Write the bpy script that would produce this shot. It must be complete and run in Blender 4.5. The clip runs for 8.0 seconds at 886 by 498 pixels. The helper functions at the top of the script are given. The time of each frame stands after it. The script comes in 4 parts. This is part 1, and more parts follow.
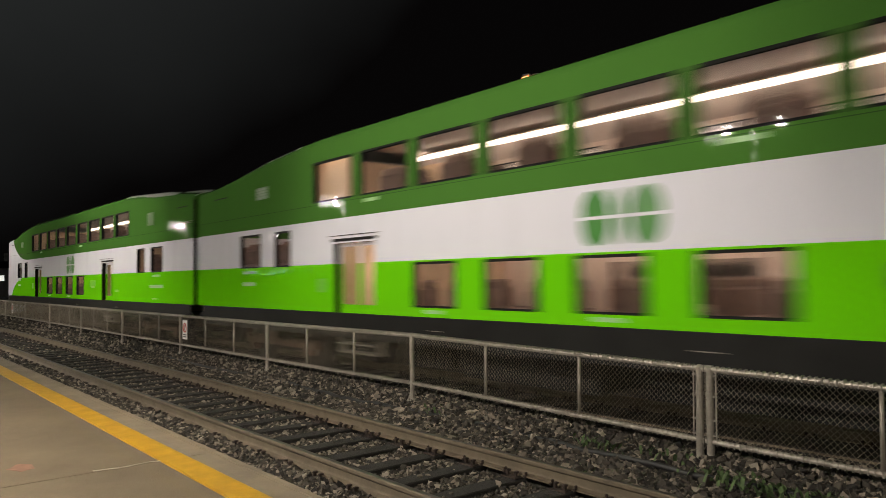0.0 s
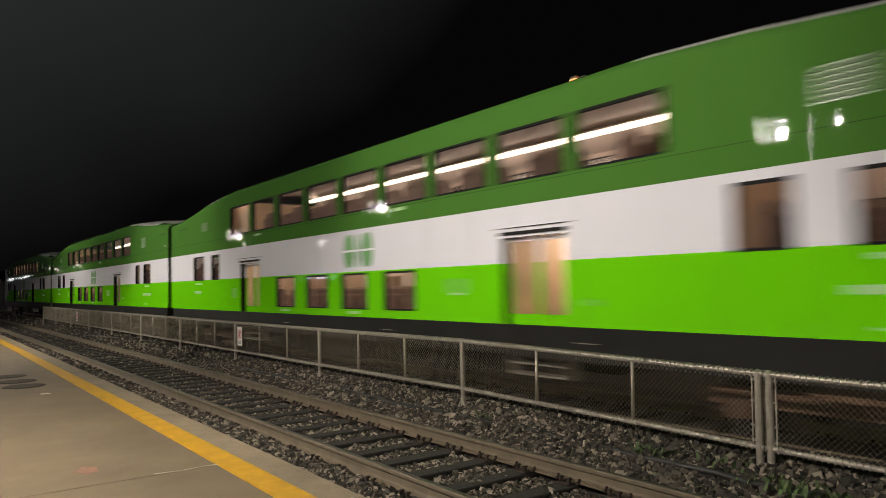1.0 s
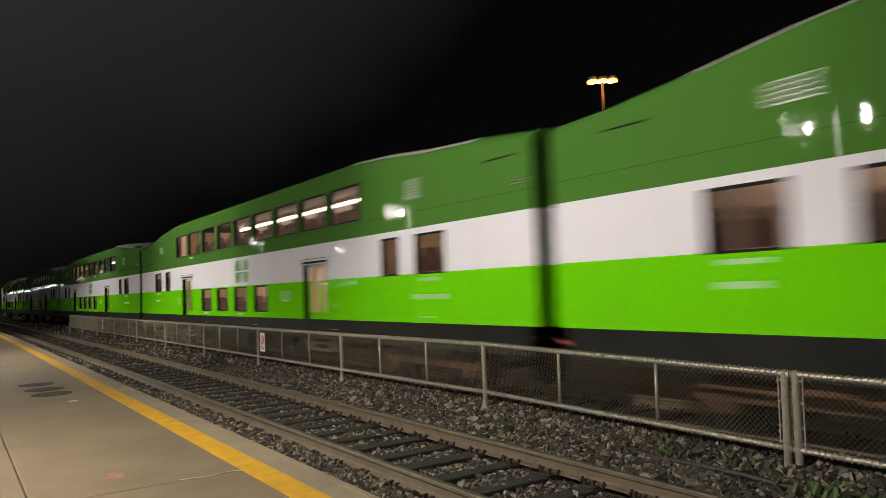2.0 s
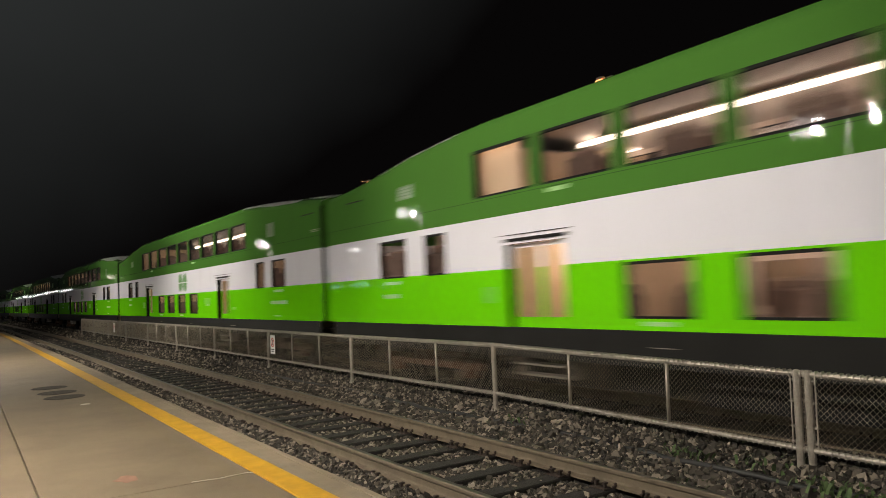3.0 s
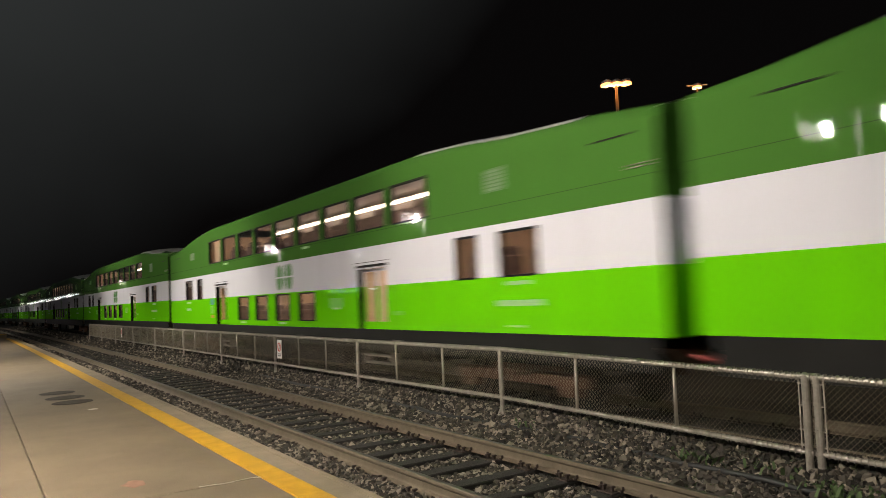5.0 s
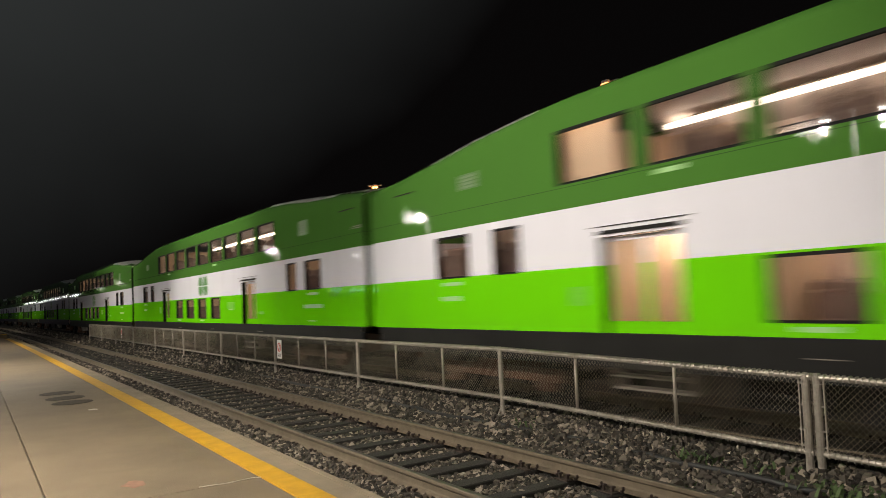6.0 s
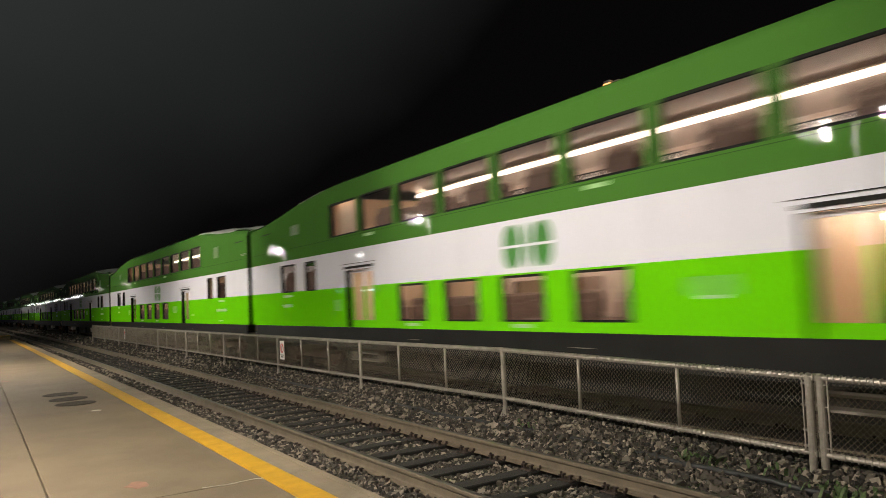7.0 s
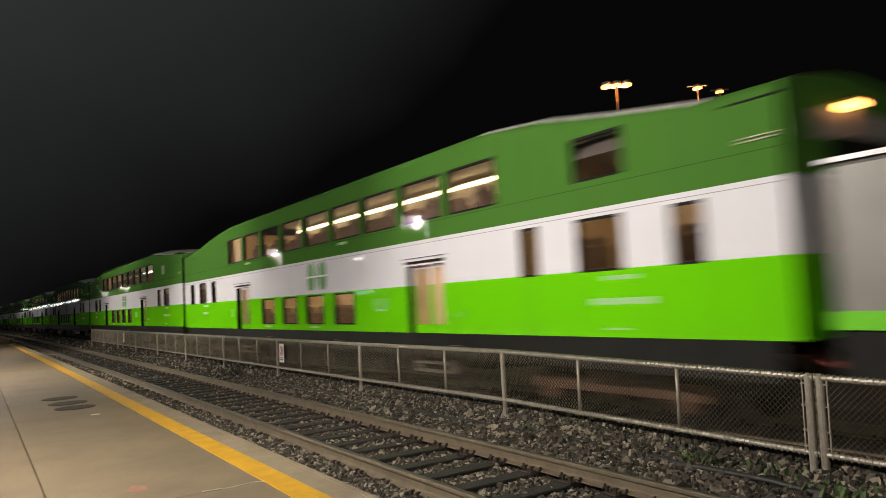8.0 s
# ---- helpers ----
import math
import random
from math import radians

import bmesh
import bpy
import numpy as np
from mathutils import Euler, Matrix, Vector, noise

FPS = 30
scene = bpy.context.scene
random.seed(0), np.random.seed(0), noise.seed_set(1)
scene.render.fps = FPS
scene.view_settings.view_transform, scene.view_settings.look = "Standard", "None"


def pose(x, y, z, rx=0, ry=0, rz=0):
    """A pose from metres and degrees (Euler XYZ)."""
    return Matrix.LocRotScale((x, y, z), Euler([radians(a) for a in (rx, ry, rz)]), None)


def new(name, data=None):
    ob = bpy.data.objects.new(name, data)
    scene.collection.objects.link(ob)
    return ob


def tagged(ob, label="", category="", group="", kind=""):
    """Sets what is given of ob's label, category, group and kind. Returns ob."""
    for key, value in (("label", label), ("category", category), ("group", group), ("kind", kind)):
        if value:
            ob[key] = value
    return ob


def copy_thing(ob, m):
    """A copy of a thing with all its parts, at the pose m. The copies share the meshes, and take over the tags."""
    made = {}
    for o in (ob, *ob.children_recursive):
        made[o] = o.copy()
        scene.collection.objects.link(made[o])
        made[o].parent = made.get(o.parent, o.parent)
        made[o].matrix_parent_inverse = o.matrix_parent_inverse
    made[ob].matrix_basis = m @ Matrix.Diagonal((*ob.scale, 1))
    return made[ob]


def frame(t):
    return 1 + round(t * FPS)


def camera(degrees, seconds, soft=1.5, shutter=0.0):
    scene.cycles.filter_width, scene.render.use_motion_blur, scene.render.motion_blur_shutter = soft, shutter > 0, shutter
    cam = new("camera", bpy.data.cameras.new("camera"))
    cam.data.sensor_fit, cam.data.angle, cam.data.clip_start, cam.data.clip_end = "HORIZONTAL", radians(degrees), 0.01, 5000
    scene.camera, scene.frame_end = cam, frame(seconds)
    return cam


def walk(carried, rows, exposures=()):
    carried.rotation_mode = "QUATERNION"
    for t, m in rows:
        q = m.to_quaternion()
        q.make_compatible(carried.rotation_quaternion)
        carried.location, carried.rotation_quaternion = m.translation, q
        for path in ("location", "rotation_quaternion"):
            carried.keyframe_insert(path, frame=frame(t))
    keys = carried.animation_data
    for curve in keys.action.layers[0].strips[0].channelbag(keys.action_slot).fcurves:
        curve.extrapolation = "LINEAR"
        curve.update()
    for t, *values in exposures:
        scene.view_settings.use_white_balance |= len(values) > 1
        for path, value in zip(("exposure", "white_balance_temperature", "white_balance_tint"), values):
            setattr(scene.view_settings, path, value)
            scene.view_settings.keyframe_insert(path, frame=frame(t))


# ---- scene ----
# World: z = 0 at the rail heads, y along the near track at the eye, x to its right.
KAPPA = 0.00024          # the line bends gently to the left, radius about 4.2 km
EYE_Z = 1.841
SPEED = 33.85            # metres a second
PITCH = 25.9             # car length over couplers
GAP0 = 17.67             # where the gap behind the leading car is at 0 s
TRAIN_D = 8.525          # offset of the passing train's centre line
CAR_W = 1.5              # half width

cam = camera(63.2, 8.0, soft=0.7, shutter=0.30)
CAMERA_ROWS = [
    (0.0, 92.311, 0.731, -39.878),
    (0.5, 92.584, 1.05, -37.539),
    (1.0, 92.798, 1.28, -35.951),
    (1.5, 93.005, 1.721, -34.986),
    (3.0, 93.273, 2.444, -33.572),
    (3.5, 93.401, 2.56, -33.405),
    (4.0, 93.531, 2.615, -33.203),
    (4.5, 93.609, 2.620, -33.082),
    (6.0, 93.618, 2.68, -33.077),
    (6.5, 93.660, 2.69, -32.969),
    (7.0, 93.691, 2.74, -32.874),
    (7.5, 93.778, 2.93, -32.850),
    (8.0, 93.839, 3.047, -32.930),
]
walk(cam, [(t, pose(0, 0, EYE_Z, rx, ry, rz)) for t, rx, ry, rz in CAMERA_ROWS],
     exposures=((0.0, -0.05), (1.5, 0.0), (3.5, 0.08), (4.0, 0.02), (4.5, 0.18), (6.0, 0.20), (8.0, 0.22)))


def along(s, d, z):
    """A place s metres along the bent line, d to its right."""
    a = KAPPA * s
    return Vector((-(1 - math.cos(a)) / KAPPA + d * math.cos(a), math.sin(a) / KAPPA + d * math.sin(a), z))


def at_line(s, d, z, turn=0.0):
    p = along(s, d, z)
    return pose(p.x, p.y, p.z, 0, 0, math.degrees(KAPPA * s) + turn)


# ---- night sky ----
world = bpy.data.worlds.new("night_sky")
scene.world = world
world.use_nodes = True
wn, wl = world.node_tree.nodes, world.node_tree.links
wn.clear()
w_out = wn.new("ShaderNodeOutputWorld")
w_bg = wn.new("ShaderNodeBackground")
w_tc = wn.new("ShaderNodeTexCoord")
w_dot = wn.new("ShaderNodeVectorMath")
w_dot.operation = "DOT_PRODUCT"
w_dot.inputs[1].default_value = (-0.40, 0.45, 0.90)
w_noise = wn.new("ShaderNodeTexNoise")
w_noise.inputs["Scale"].default_value = 2.2
w_noise.inputs["Detail"].default_value = 4
w_add = wn.new("ShaderNodeMath")
w_add.operation = "MULTIPLY_ADD"
w_add.inputs[1].default_value = 0.18
w_ramp = wn.new("ShaderNodeValToRGB")
w_ramp.color_ramp.elements[0].position = 0.50
w_ramp.color_ramp.elements[0].color = (0.0020, 0.0017, 0.0017, 1)
w_ramp.color_ramp.elements[1].position = 0.95
w_ramp.color_ramp.elements[1].color = (0.0300, 0.0325, 0.0320, 1)
wl.new(w_tc.outputs["Generated"], w_dot.inputs[0])
wl.new(w_tc.outputs["Generated"], w_noise.inputs["Vector"])
wl.new(w_noise.outputs["Fac"], w_add.inputs[0])
wl.new(w_dot.outputs["Value"], w_add.inputs[2])
wl.new(w_add.outputs["Value"], w_ramp.inputs["Fac"])
wl.new(w_ramp.outputs["Color"], w_bg.inputs["Color"])
w_bg.inputs["Strength"].default_value = 1.0
wl.new(w_bg.outputs["Background"], w_out.inputs["Surface"])

LAMP_WATTS = 1720.0
SODIUM_WATTS = 350.0


# ---- materials ----
def nodes_of(m):
    return m.node_tree.nodes, m.node_tree.links


def material(name, colour, rough=0.6, metal=0.0, vary=0.25, scale=4.0, bump=0.0, bump_scale=40.0, second=None, emit=None, power=0.0, coat=0.0, spec=0.5):
    """A surface with two scales of variation and a fine relief."""
    m = bpy.data.materials.new(name)
    m.use_nodes = True
    n, l = nodes_of(m)
    b = n["Principled BSDF"]
    b.inputs["Roughness"].default_value = rough
    b.inputs["Metallic"].default_value = metal
    b.inputs["Specular IOR Level"].default_value = spec
    b.inputs["Coat Weight"].default_value = coat
    b.inputs["Coat Roughness"].default_value = 0.06
    if emit:
        b.inputs["Emission Color"].default_value = (*emit, 1)
        b.inputs["Emission Strength"].default_value = power
    tc = n.new("ShaderNodeTexCoord")
    big = n.new("ShaderNodeTexNoise")
    big.inputs["Scale"].default_value = scale
    big.inputs["Detail"].default_value = 6
    big.inputs["Roughness"].default_value = 0.65
    l.new(tc.outputs["Object"], big.inputs["Vector"])
    mix = n.new("ShaderNodeMix")
    mix.data_type = "RGBA"
    dark = second or tuple(c * (1 - vary) for c in colour)
    light = colour if second else tuple(min(1, c * (1 + vary * 0.6)) for c in colour)
    mix.inputs[6].default_value = (*dark, 1)
    mix.inputs[7].default_value = (*light, 1)
    ramp = n.new("ShaderNodeValToRGB")
    ramp.color_ramp.elements[0].position = 0.32
    ramp.color_ramp.elements[1].position = 0.68
    l.new(big.outputs["Fac"], ramp.inputs["Fac"])
    l.new(ramp.outputs["Color"], mix.inputs[0])
    l.new(mix.outputs[2], b.inputs["Base Color"])
    if bump:
        fine = n.new("ShaderNodeTexNoise")
        fine.inputs["Scale"].default_value = bump_scale
        fine.inputs["Detail"].default_value = 5
        l.new(tc.outputs["Object"], fine.inputs["Vector"])
        bp = n.new("ShaderNodeBump")
        bp.inputs["Strength"].default_value = bump
        bp.inputs["Distance"].default_value = 0.02
        l.new(fine.outputs["Fac"], bp.inputs["Height"])
        l.new(bp.outputs["Normal"], b.inputs["Normal"])
    return m


def glow(name, colour, power):
    m = bpy.data.materials.new(name)
    m.use_nodes = True
    n, l = nodes_of(m)
    b = n["Principled BSDF"]
    b.inputs["Base Color"].default_value = (0.8, 0.8, 0.8, 1)
    b.inputs["Emission Color"].default_value = (*colour, 1)
    b.inputs["Emission Strength"].default_value = power
    return m


def glass_material(name, tint, rough=0.02, gloss=0.05):
    """Thin tinted glazing: clear from inside out, with a surface gloss."""
    m = bpy.data.materials.new(name)
    m.use_nodes = True
    n, l = nodes_of(m)
    n.remove(n["Principled BSDF"])
    tr = n.new("ShaderNodeBsdfTransparent")
    tr.inputs["Color"].default_value = (*tint, 1)
    gl = n.new("ShaderNodeBsdfGlossy")
    gl.inputs["Roughness"].default_value = rough
    gl.inputs["Color"].default_value = (1, 1, 1, 1)
    fr = n.new("ShaderNodeLayerWeight")
    fr.inputs["Blend"].default_value = 0.5
    po = n.new("ShaderNodeMath")
    po.operation = "POWER"
    po.inputs[1].default_value = 4.0
    ad = n.new("ShaderNodeMath")
    ad.operation = "MULTIPLY_ADD"
    ad.inputs[1].default_value = 0.80 - gloss
    ad.inputs[2].default_value = gloss
    l.new(fr.outputs["Facing"], po.inputs[0])
    l.new(po.outputs[0], ad.inputs[0])
    mx = n.new("ShaderNodeMixShader")
    l.new(ad.outputs[0], mx.inputs[0])
    l.new(tr.outputs["BSDF"], mx.inputs[1])
    l.new(gl.outputs["BSDF"], mx.inputs[2])
    l.new(mx.outputs["Shader"], n["Material Output"].inputs["Surface"])
    return m


DARK_GREEN = (0.062, 0.170, 0.029)
LIME = (0.135, 0.560, 0.004)
WHITE = (0.70, 0.70, 0.77)
Z_SKIRT, Z_LIME, Z_WHITE = 1.234, 2.127, 2.965


def livery_material(name, cab=False, seams=(3.27,)):
    """Lime, white and dark green bands by height above the rail, with thin panel seams and road dirt; the cab end sweeps to white."""
    m = bpy.data.materials.new(name)
    m.use_nodes = True
    n, l = nodes_of(m)
    b = n["Principled BSDF"]
    b.inputs["Roughness"].default_value = 0.55
    b.inputs["Specular IOR Level"].default_value = 0.0
    b.inputs["Coat Weight"].default_value = 0.45
    b.inputs["Coat Roughness"].default_value = 0.018
    tc = n.new("ShaderNodeTexCoord")
    sep = n.new("ShaderNodeSeparateXYZ")
    l.new(tc.outputs["Object"], sep.inputs[0])

    def math_node(op, a, b_):
        k = n.new("ShaderNodeMath")
        k.operation = op
        for i, v in enumerate((a, b_)):
            if isinstance(v, (int, float)):
                k.inputs[i].default_value = v
            else:
                l.new(v, k.inputs[i])
        return k.outputs[0]

    def mix_node(fac, a, b_):
        k = n.new("ShaderNodeMix")
        k.data_type = "RGBA"
        for i, v in ((0, fac), (6, a), (7, b_)):
            if isinstance(v, tuple):
                k.inputs[i].default_value = (*v, 1)
            elif isinstance(v, (int, float)):
                k.inputs[i].default_value = v
            else:
                l.new(v, k.inputs[i])
        return k.outputs[2]

    y, z = sep.outputs["Y"], sep.outputs["Z"]
    above_lime = math_node("GREATER_THAN", z, Z_LIME)
    above_white = math_node("GREATER_THAN", z, Z_WHITE)
    col = mix_node(above_lime, LIME, WHITE)
    col = mix_node(above_white, col, DARK_GREEN)
    if cab:
        # the white nose: outside an ellipse that bounds each coloured field
        def ellipse(cy, cz, ry, rz):
            ey = math_node("POWER", math_node("DIVIDE", math_node("MAXIMUM", math_node("SUBTRACT", y, cy), 0.0), ry), 2.0)
            ez = math_node("POWER", math_node("DIVIDE", math_node("SUBTRACT", z, cz), rz), 2.0)
            return math_node("GREATER_THAN", math_node("ADD", ey, ez), 1.0)
        low = ellipse(7.6, 1.1, 4.2, 1.1)
        high = ellipse(7.8, 4.4, 3.8, 1.44)
        low = math_node("MULTIPLY", low, math_node("LESS_THAN", z, Z_LIME))
        high = math_node("MULTIPLY", high, above_white)
        front = math_node("GREATER_THAN", y, 7.6)
        col = mix_node(math_node("MULTIPLY", front, math_node("MAXIMUM", low, high)), col, WHITE)
    # thin dark seams between the body panels
    for zs in seams:
        near = math_node("ABSOLUTE", math_node("SUBTRACT", z, zs), 0.0)
        col = mix_node(math_node("MULTIPLY", math_node("LESS_THAN", near, 0.005), 0.55), col, (0.02, 0.03, 0.02))
    # streaked dirt
    stretch = n.new("ShaderNodeMapping")
    stretch.inputs["Scale"].default_value = (1.0, 2.6, 0.35)
    l.new(tc.outputs["Object"], stretch.inputs["Vector"])
    dirt = n.new("ShaderNodeTexNoise")
    dirt.inputs["Scale"].default_value = 1.3
    dirt.inputs["Detail"].default_value = 7
    l.new(stretch.outputs["Vector"], dirt.inputs["Vector"])
    fac = math_node("MULTIPLY", math_node("MAXIMUM", math_node("SUBTRACT", dirt.outputs["Fac"], 0.50), 0.0), 0.28)
    col = mix_node(fac, col, (0.045, 0.05, 0.04))
    l.new(col, b.inputs["Base Color"])
    # gently dented sheet metal
    buckle = n.new("ShaderNodeMapping")
    buckle.inputs["Scale"].default_value = (1.0, 0.8, 2.2)
    l.new(tc.outputs["Object"], buckle.inputs["Vector"])
    wave = n.new("ShaderNodeTexNoise")
    wave.inputs["Scale"].default_value = 2.2
    wave.inputs["Detail"].default_value = 3
    l.new(buckle.outputs["Vector"], wave.inputs["Vector"])
    bp = n.new("ShaderNodeBump")
    bp.inputs["Strength"].default_value = 0.13
    bp.inputs["Distance"].default_value = 0.02
    l.new(wave.outputs["Fac"], bp.inputs["Height"])
    l.new(bp.outputs["Normal"], b.inputs["Normal"])
    l.new(bp.outputs["Normal"], b.inputs["Coat Normal"])
    return m


M = {
    "livery": livery_material("painted_car_body"),
    "livery_old": livery_material("painted_older_car_body", False, (3.27, 2.90)),
    "livery_cab": livery_material("painted_cab_body", True),
    "roof": material("pale_roof_sheet", (0.50, 0.50, 0.48), 0.5, 0.0, 0.3, 2.0, 0.15, 20),
    "green": material("dark_green_paint", DARK_GREEN, 0.35, 0, 0.15, 2.0, coat=0.5),
    "lime": material("lime_paint", LIME, 0.35, 0, 0.1, 2.0, coat=0.5),
    "white": material("white_paint", WHITE, 0.35, 0, 0.12, 2.0, coat=0.4),
    "logo": material("green_lettering_film", (0.025, 0.19, 0.008), 0.4, 0, 0.1, 2.0),
    "label": material("pale_lettering_film", (0.30, 0.55, 0.22), 0.5, 0, 0.1, 3.0),
    "under": material("sooty_underframe", (0.013, 0.0125, 0.012), 0.7, 0.0, 0.5, 3.0, 0.2, 30, spec=0.15),
    "skirt": material("charcoal_skirt_paint", (0.012, 0.0118, 0.0113), 0.7, 0.0, 0.35, 1.5, 0.1, 20, spec=0.15),
    "rust": material("rusty_bogie_steel", (0.10, 0.050, 0.028), 0.75, 0.3, 0.5, 6.0, 0.3, 40),
    "rubber": material("black_rubber", (0.010, 0.010, 0.010), 0.7, 0, 0.3, 5.0, spec=0.12),
    "glass": glass_material("tinted_window_glass", (0.80, 0.77, 0.76)),
    "glass_clear": glass_material("door_glass", (0.85, 0.85, 0.82)),
    "glass_dark": glass_material("smoked_window_glass", (0.20, 0.20, 0.21)),
    "lining": material("cream_wall_lining", (0.66, 0.53, 0.46), 0.6, 0, 0.12, 2.0),
    "ceiling": material("off_white_ceiling_panel", (0.68, 0.58, 0.52), 0.6, 0, 0.1, 2.0),
    "car_floor": material("grey_vinyl_floor", (0.10, 0.095, 0.09), 0.6, 0, 0.3, 3.0),
    "seat": material("brown_plum_seat_cloth", (0.225, 0.162, 0.138), 0.9, 0, 0.3, 8.0, 0.2, 90),
    "seat_shell": material("grey_seat_shell", (0.22, 0.20, 0.20), 0.5, 0, 0.2, 4.0),
    "vestibule": material("peach_vestibule_panel", (0.62, 0.46, 0.32), 0.5, 0, 0.15, 1.5),
    "strip": glow("white_light_strip", (1.0, 0.86, 0.70), 6.0),
    "strip_warm": glow("yellow_white_light_strip", (1.0, 0.84, 0.45), 6.0),
    "small_glow": glow("vestibule_light_panel", (1.0, 0.88, 0.72), 42.0),
    "galv": material("galvanised_steel", (0.30, 0.27, 0.23), 0.5, 0.5, 0.3, 9.0, 0.15, 60),
    "wire": material("galvanised_wire", (0.34, 0.295, 0.23), 0.42, 0.45, 0.4, 20.0),
    "sign_white": material("white_sign_sheet", (0.72, 0.70, 0.66), 0.5, 0, 0.12, 9.0),
    "sign_red": material("red_sign_print", (0.55, 0.05, 0.03), 0.5, 0, 0.15, 12.0),
    "sign_black": material("black_sign_print", (0.02, 0.02, 0.02), 0.5, 0, 0.15, 12.0),
    "concrete": material("worn_platform_concrete", (0.140, 0.105, 0.062), 0.85, 0, 0.2, 0.9, 0.3, 70, second=(0.098, 0.073, 0.042)),
    "edge": material("pale_edge_concrete", (0.172, 0.137, 0.092), 0.85, 0, 0.25, 2.0, 0.3, 60),
    "yellow": material("worn_yellow_line_paint", (0.425, 0.232, 0.006), 0.65, 0, 0.2, 5.0, 0.2, 90),
    "iron": material("cast_iron_cover", (0.040, 0.030, 0.020), 0.85, 0.0, 0.5, 25.0, 0.5, 70, spec=0.2),
    "pink": material("faded_pink_spray_paint", (0.20, 0.098, 0.063), 0.85, 0, 0.3, 14.0),
    "chalk": material("chalky_white_mark", (0.42, 0.38, 0.31), 0.9, 0, 0.3, 12.0),
    "tie": material("weathered_tie_wood", (0.016, 0.0135, 0.011), 0.9, 0, 0.45, 6.0, 0.6, 50),
    "rail": material("brown_rail_web", (0.112, 0.088, 0.057), 0.8, 0.1, 0.25, 5.0, 0.2, 60),
    # dark base colour stands in for the black sky mirrored in the running band
    "rail_head": material("sky_dark_rail_head", (0.045, 0.040, 0.034), 0.5, 0.0, 0.25, 12.0, spec=0.25),
    "plate": material("rusty_tie_plate", (0.035, 0.022, 0.016), 0.8, 0.2, 0.4, 20.0, 0.3, 80),
    "ballast": material("dark_ballast_bed", (0.030, 0.026, 0.022), 0.95, 0, 0.5, 14.0, 0.9, 45),
    "weed": material("night_green_weed", (0.060, 0.098, 0.030), 0.8, 0, 0.4, 9.0),
    "ground": material("dark_yard_asphalt", (0.050, 0.048, 0.045), 0.9, 0, 0.35, 0.6, 0.3, 60),
    "post": material("grey_lamp_post_paint", (0.30, 0.30, 0.30), 0.5, 0.2, 0.2, 5.0),
    "lens": glow("white_lamp_lens", (1.0, 0.97, 0.92), 25.0),
    "sodium": glow("orange_sodium_lens", (1.0, 0.30, 0.085), 3.2),
    "vent": material("vent_panel_paint", (0.13, 0.22, 0.10), 0.6, 0, 0.3, 12.0, 0.4, 60),
    "mast": material("brown_mast_paint", (0.10, 0.06, 0.04), 0.7, 0, 0.2, 4.0),
    "hatch": material("duller_lime_hatch_paint", (0.12, 0.49, 0.007), 0.5, 0, 0.25, 8.0),
    "screen": glow("blue_white_screen", (0.55, 0.85, 1.0), 5.0),
    "red_hose": material("dusty_red_hose", (0.45, 0.10, 0.09), 0.6, 0, 0.3, 8.0),
    "teal": material("teal_notice_film", (0.03, 0.26, 0.22), 0.5, 0, 0.25, 8.0),
    "cable": material("black_cable_sheath", (0.010, 0.010, 0.010), 0.6, 0, 0.3, 9.0),
    "wall_panel": material("pale_building_cladding", (0.42, 0.43, 0.45), 0.7, 0, 0.2, 0.8),
    "tube_glow": glow("canopy_tube_light", (1.0, 0.97, 0.92), 20.0),
    "small_pane": glow("pale_lit_pane", (0.95, 0.95, 0.85), 0.9),
    "blue_glow": glow("blue_white_sign_light", (0.35, 0.65, 1.0), 3.0),
    # gloss raised well above real glazing, so far panes throw cabin light back
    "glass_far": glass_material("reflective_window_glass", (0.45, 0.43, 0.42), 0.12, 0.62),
    "amber": glow("amber_end_lamp", (1.0, 0.38, 0.09), 9.0),
    "loco_grey": material("grey_white_loco_paint", (0.20, 0.19, 0.18), 0.45, 0, 0.2, 1.5, coat=0.3),
}


def stone_material():
    m = material("crushed_ballast_stone", (0.16, 0.145, 0.125), 0.9, 0, 0.3, 30.0, 0.3, 120)
    n, l = nodes_of(m)
    geo = n.new("ShaderNodeNewGeometry")
    ramp = n.new("ShaderNodeValToRGB")
    ramp.color_ramp.elements[0].color = (0.012, 0.010, 0.008, 1)
    ramp.color_ramp.elements[1].color = (0.26, 0.222, 0.176, 1)
    mid = ramp.color_ramp.elements.new(0.66)
    mid.color = (0.060, 0.050, 0.038, 1)
    l.new(geo.outputs["Random Per Island"], ramp.inputs["Fac"])
    l.new(ramp.outputs["Color"], n["Principled BSDF"].inputs["Base Color"])
    return m


M["stone"] = stone_material()


# ---- mesh helpers ----
def mesh_from(name, verts, faces, mats, index=None, smooth=False):
    me = bpy.data.meshes.new(name)
    me.from_pydata([tuple(v) for v in verts], [], faces)
    for m in mats if isinstance(mats, (list, tuple)) else [mats]:
        me.materials.append(m)
    if index is not None:
        me.polygons.foreach_set("material_index", index)
    if smooth:
        me.polygons.foreach_set("use_smooth", [True] * len(me.polygons))
    me.update()
    return me


def child(name, me, parent=None, m=None, label=""):
    ob = new(name, me)
    if parent:
        ob.parent = parent
    if m is not None:
        ob.matrix_basis = m
    return tagged(ob, label=label) if label else ob


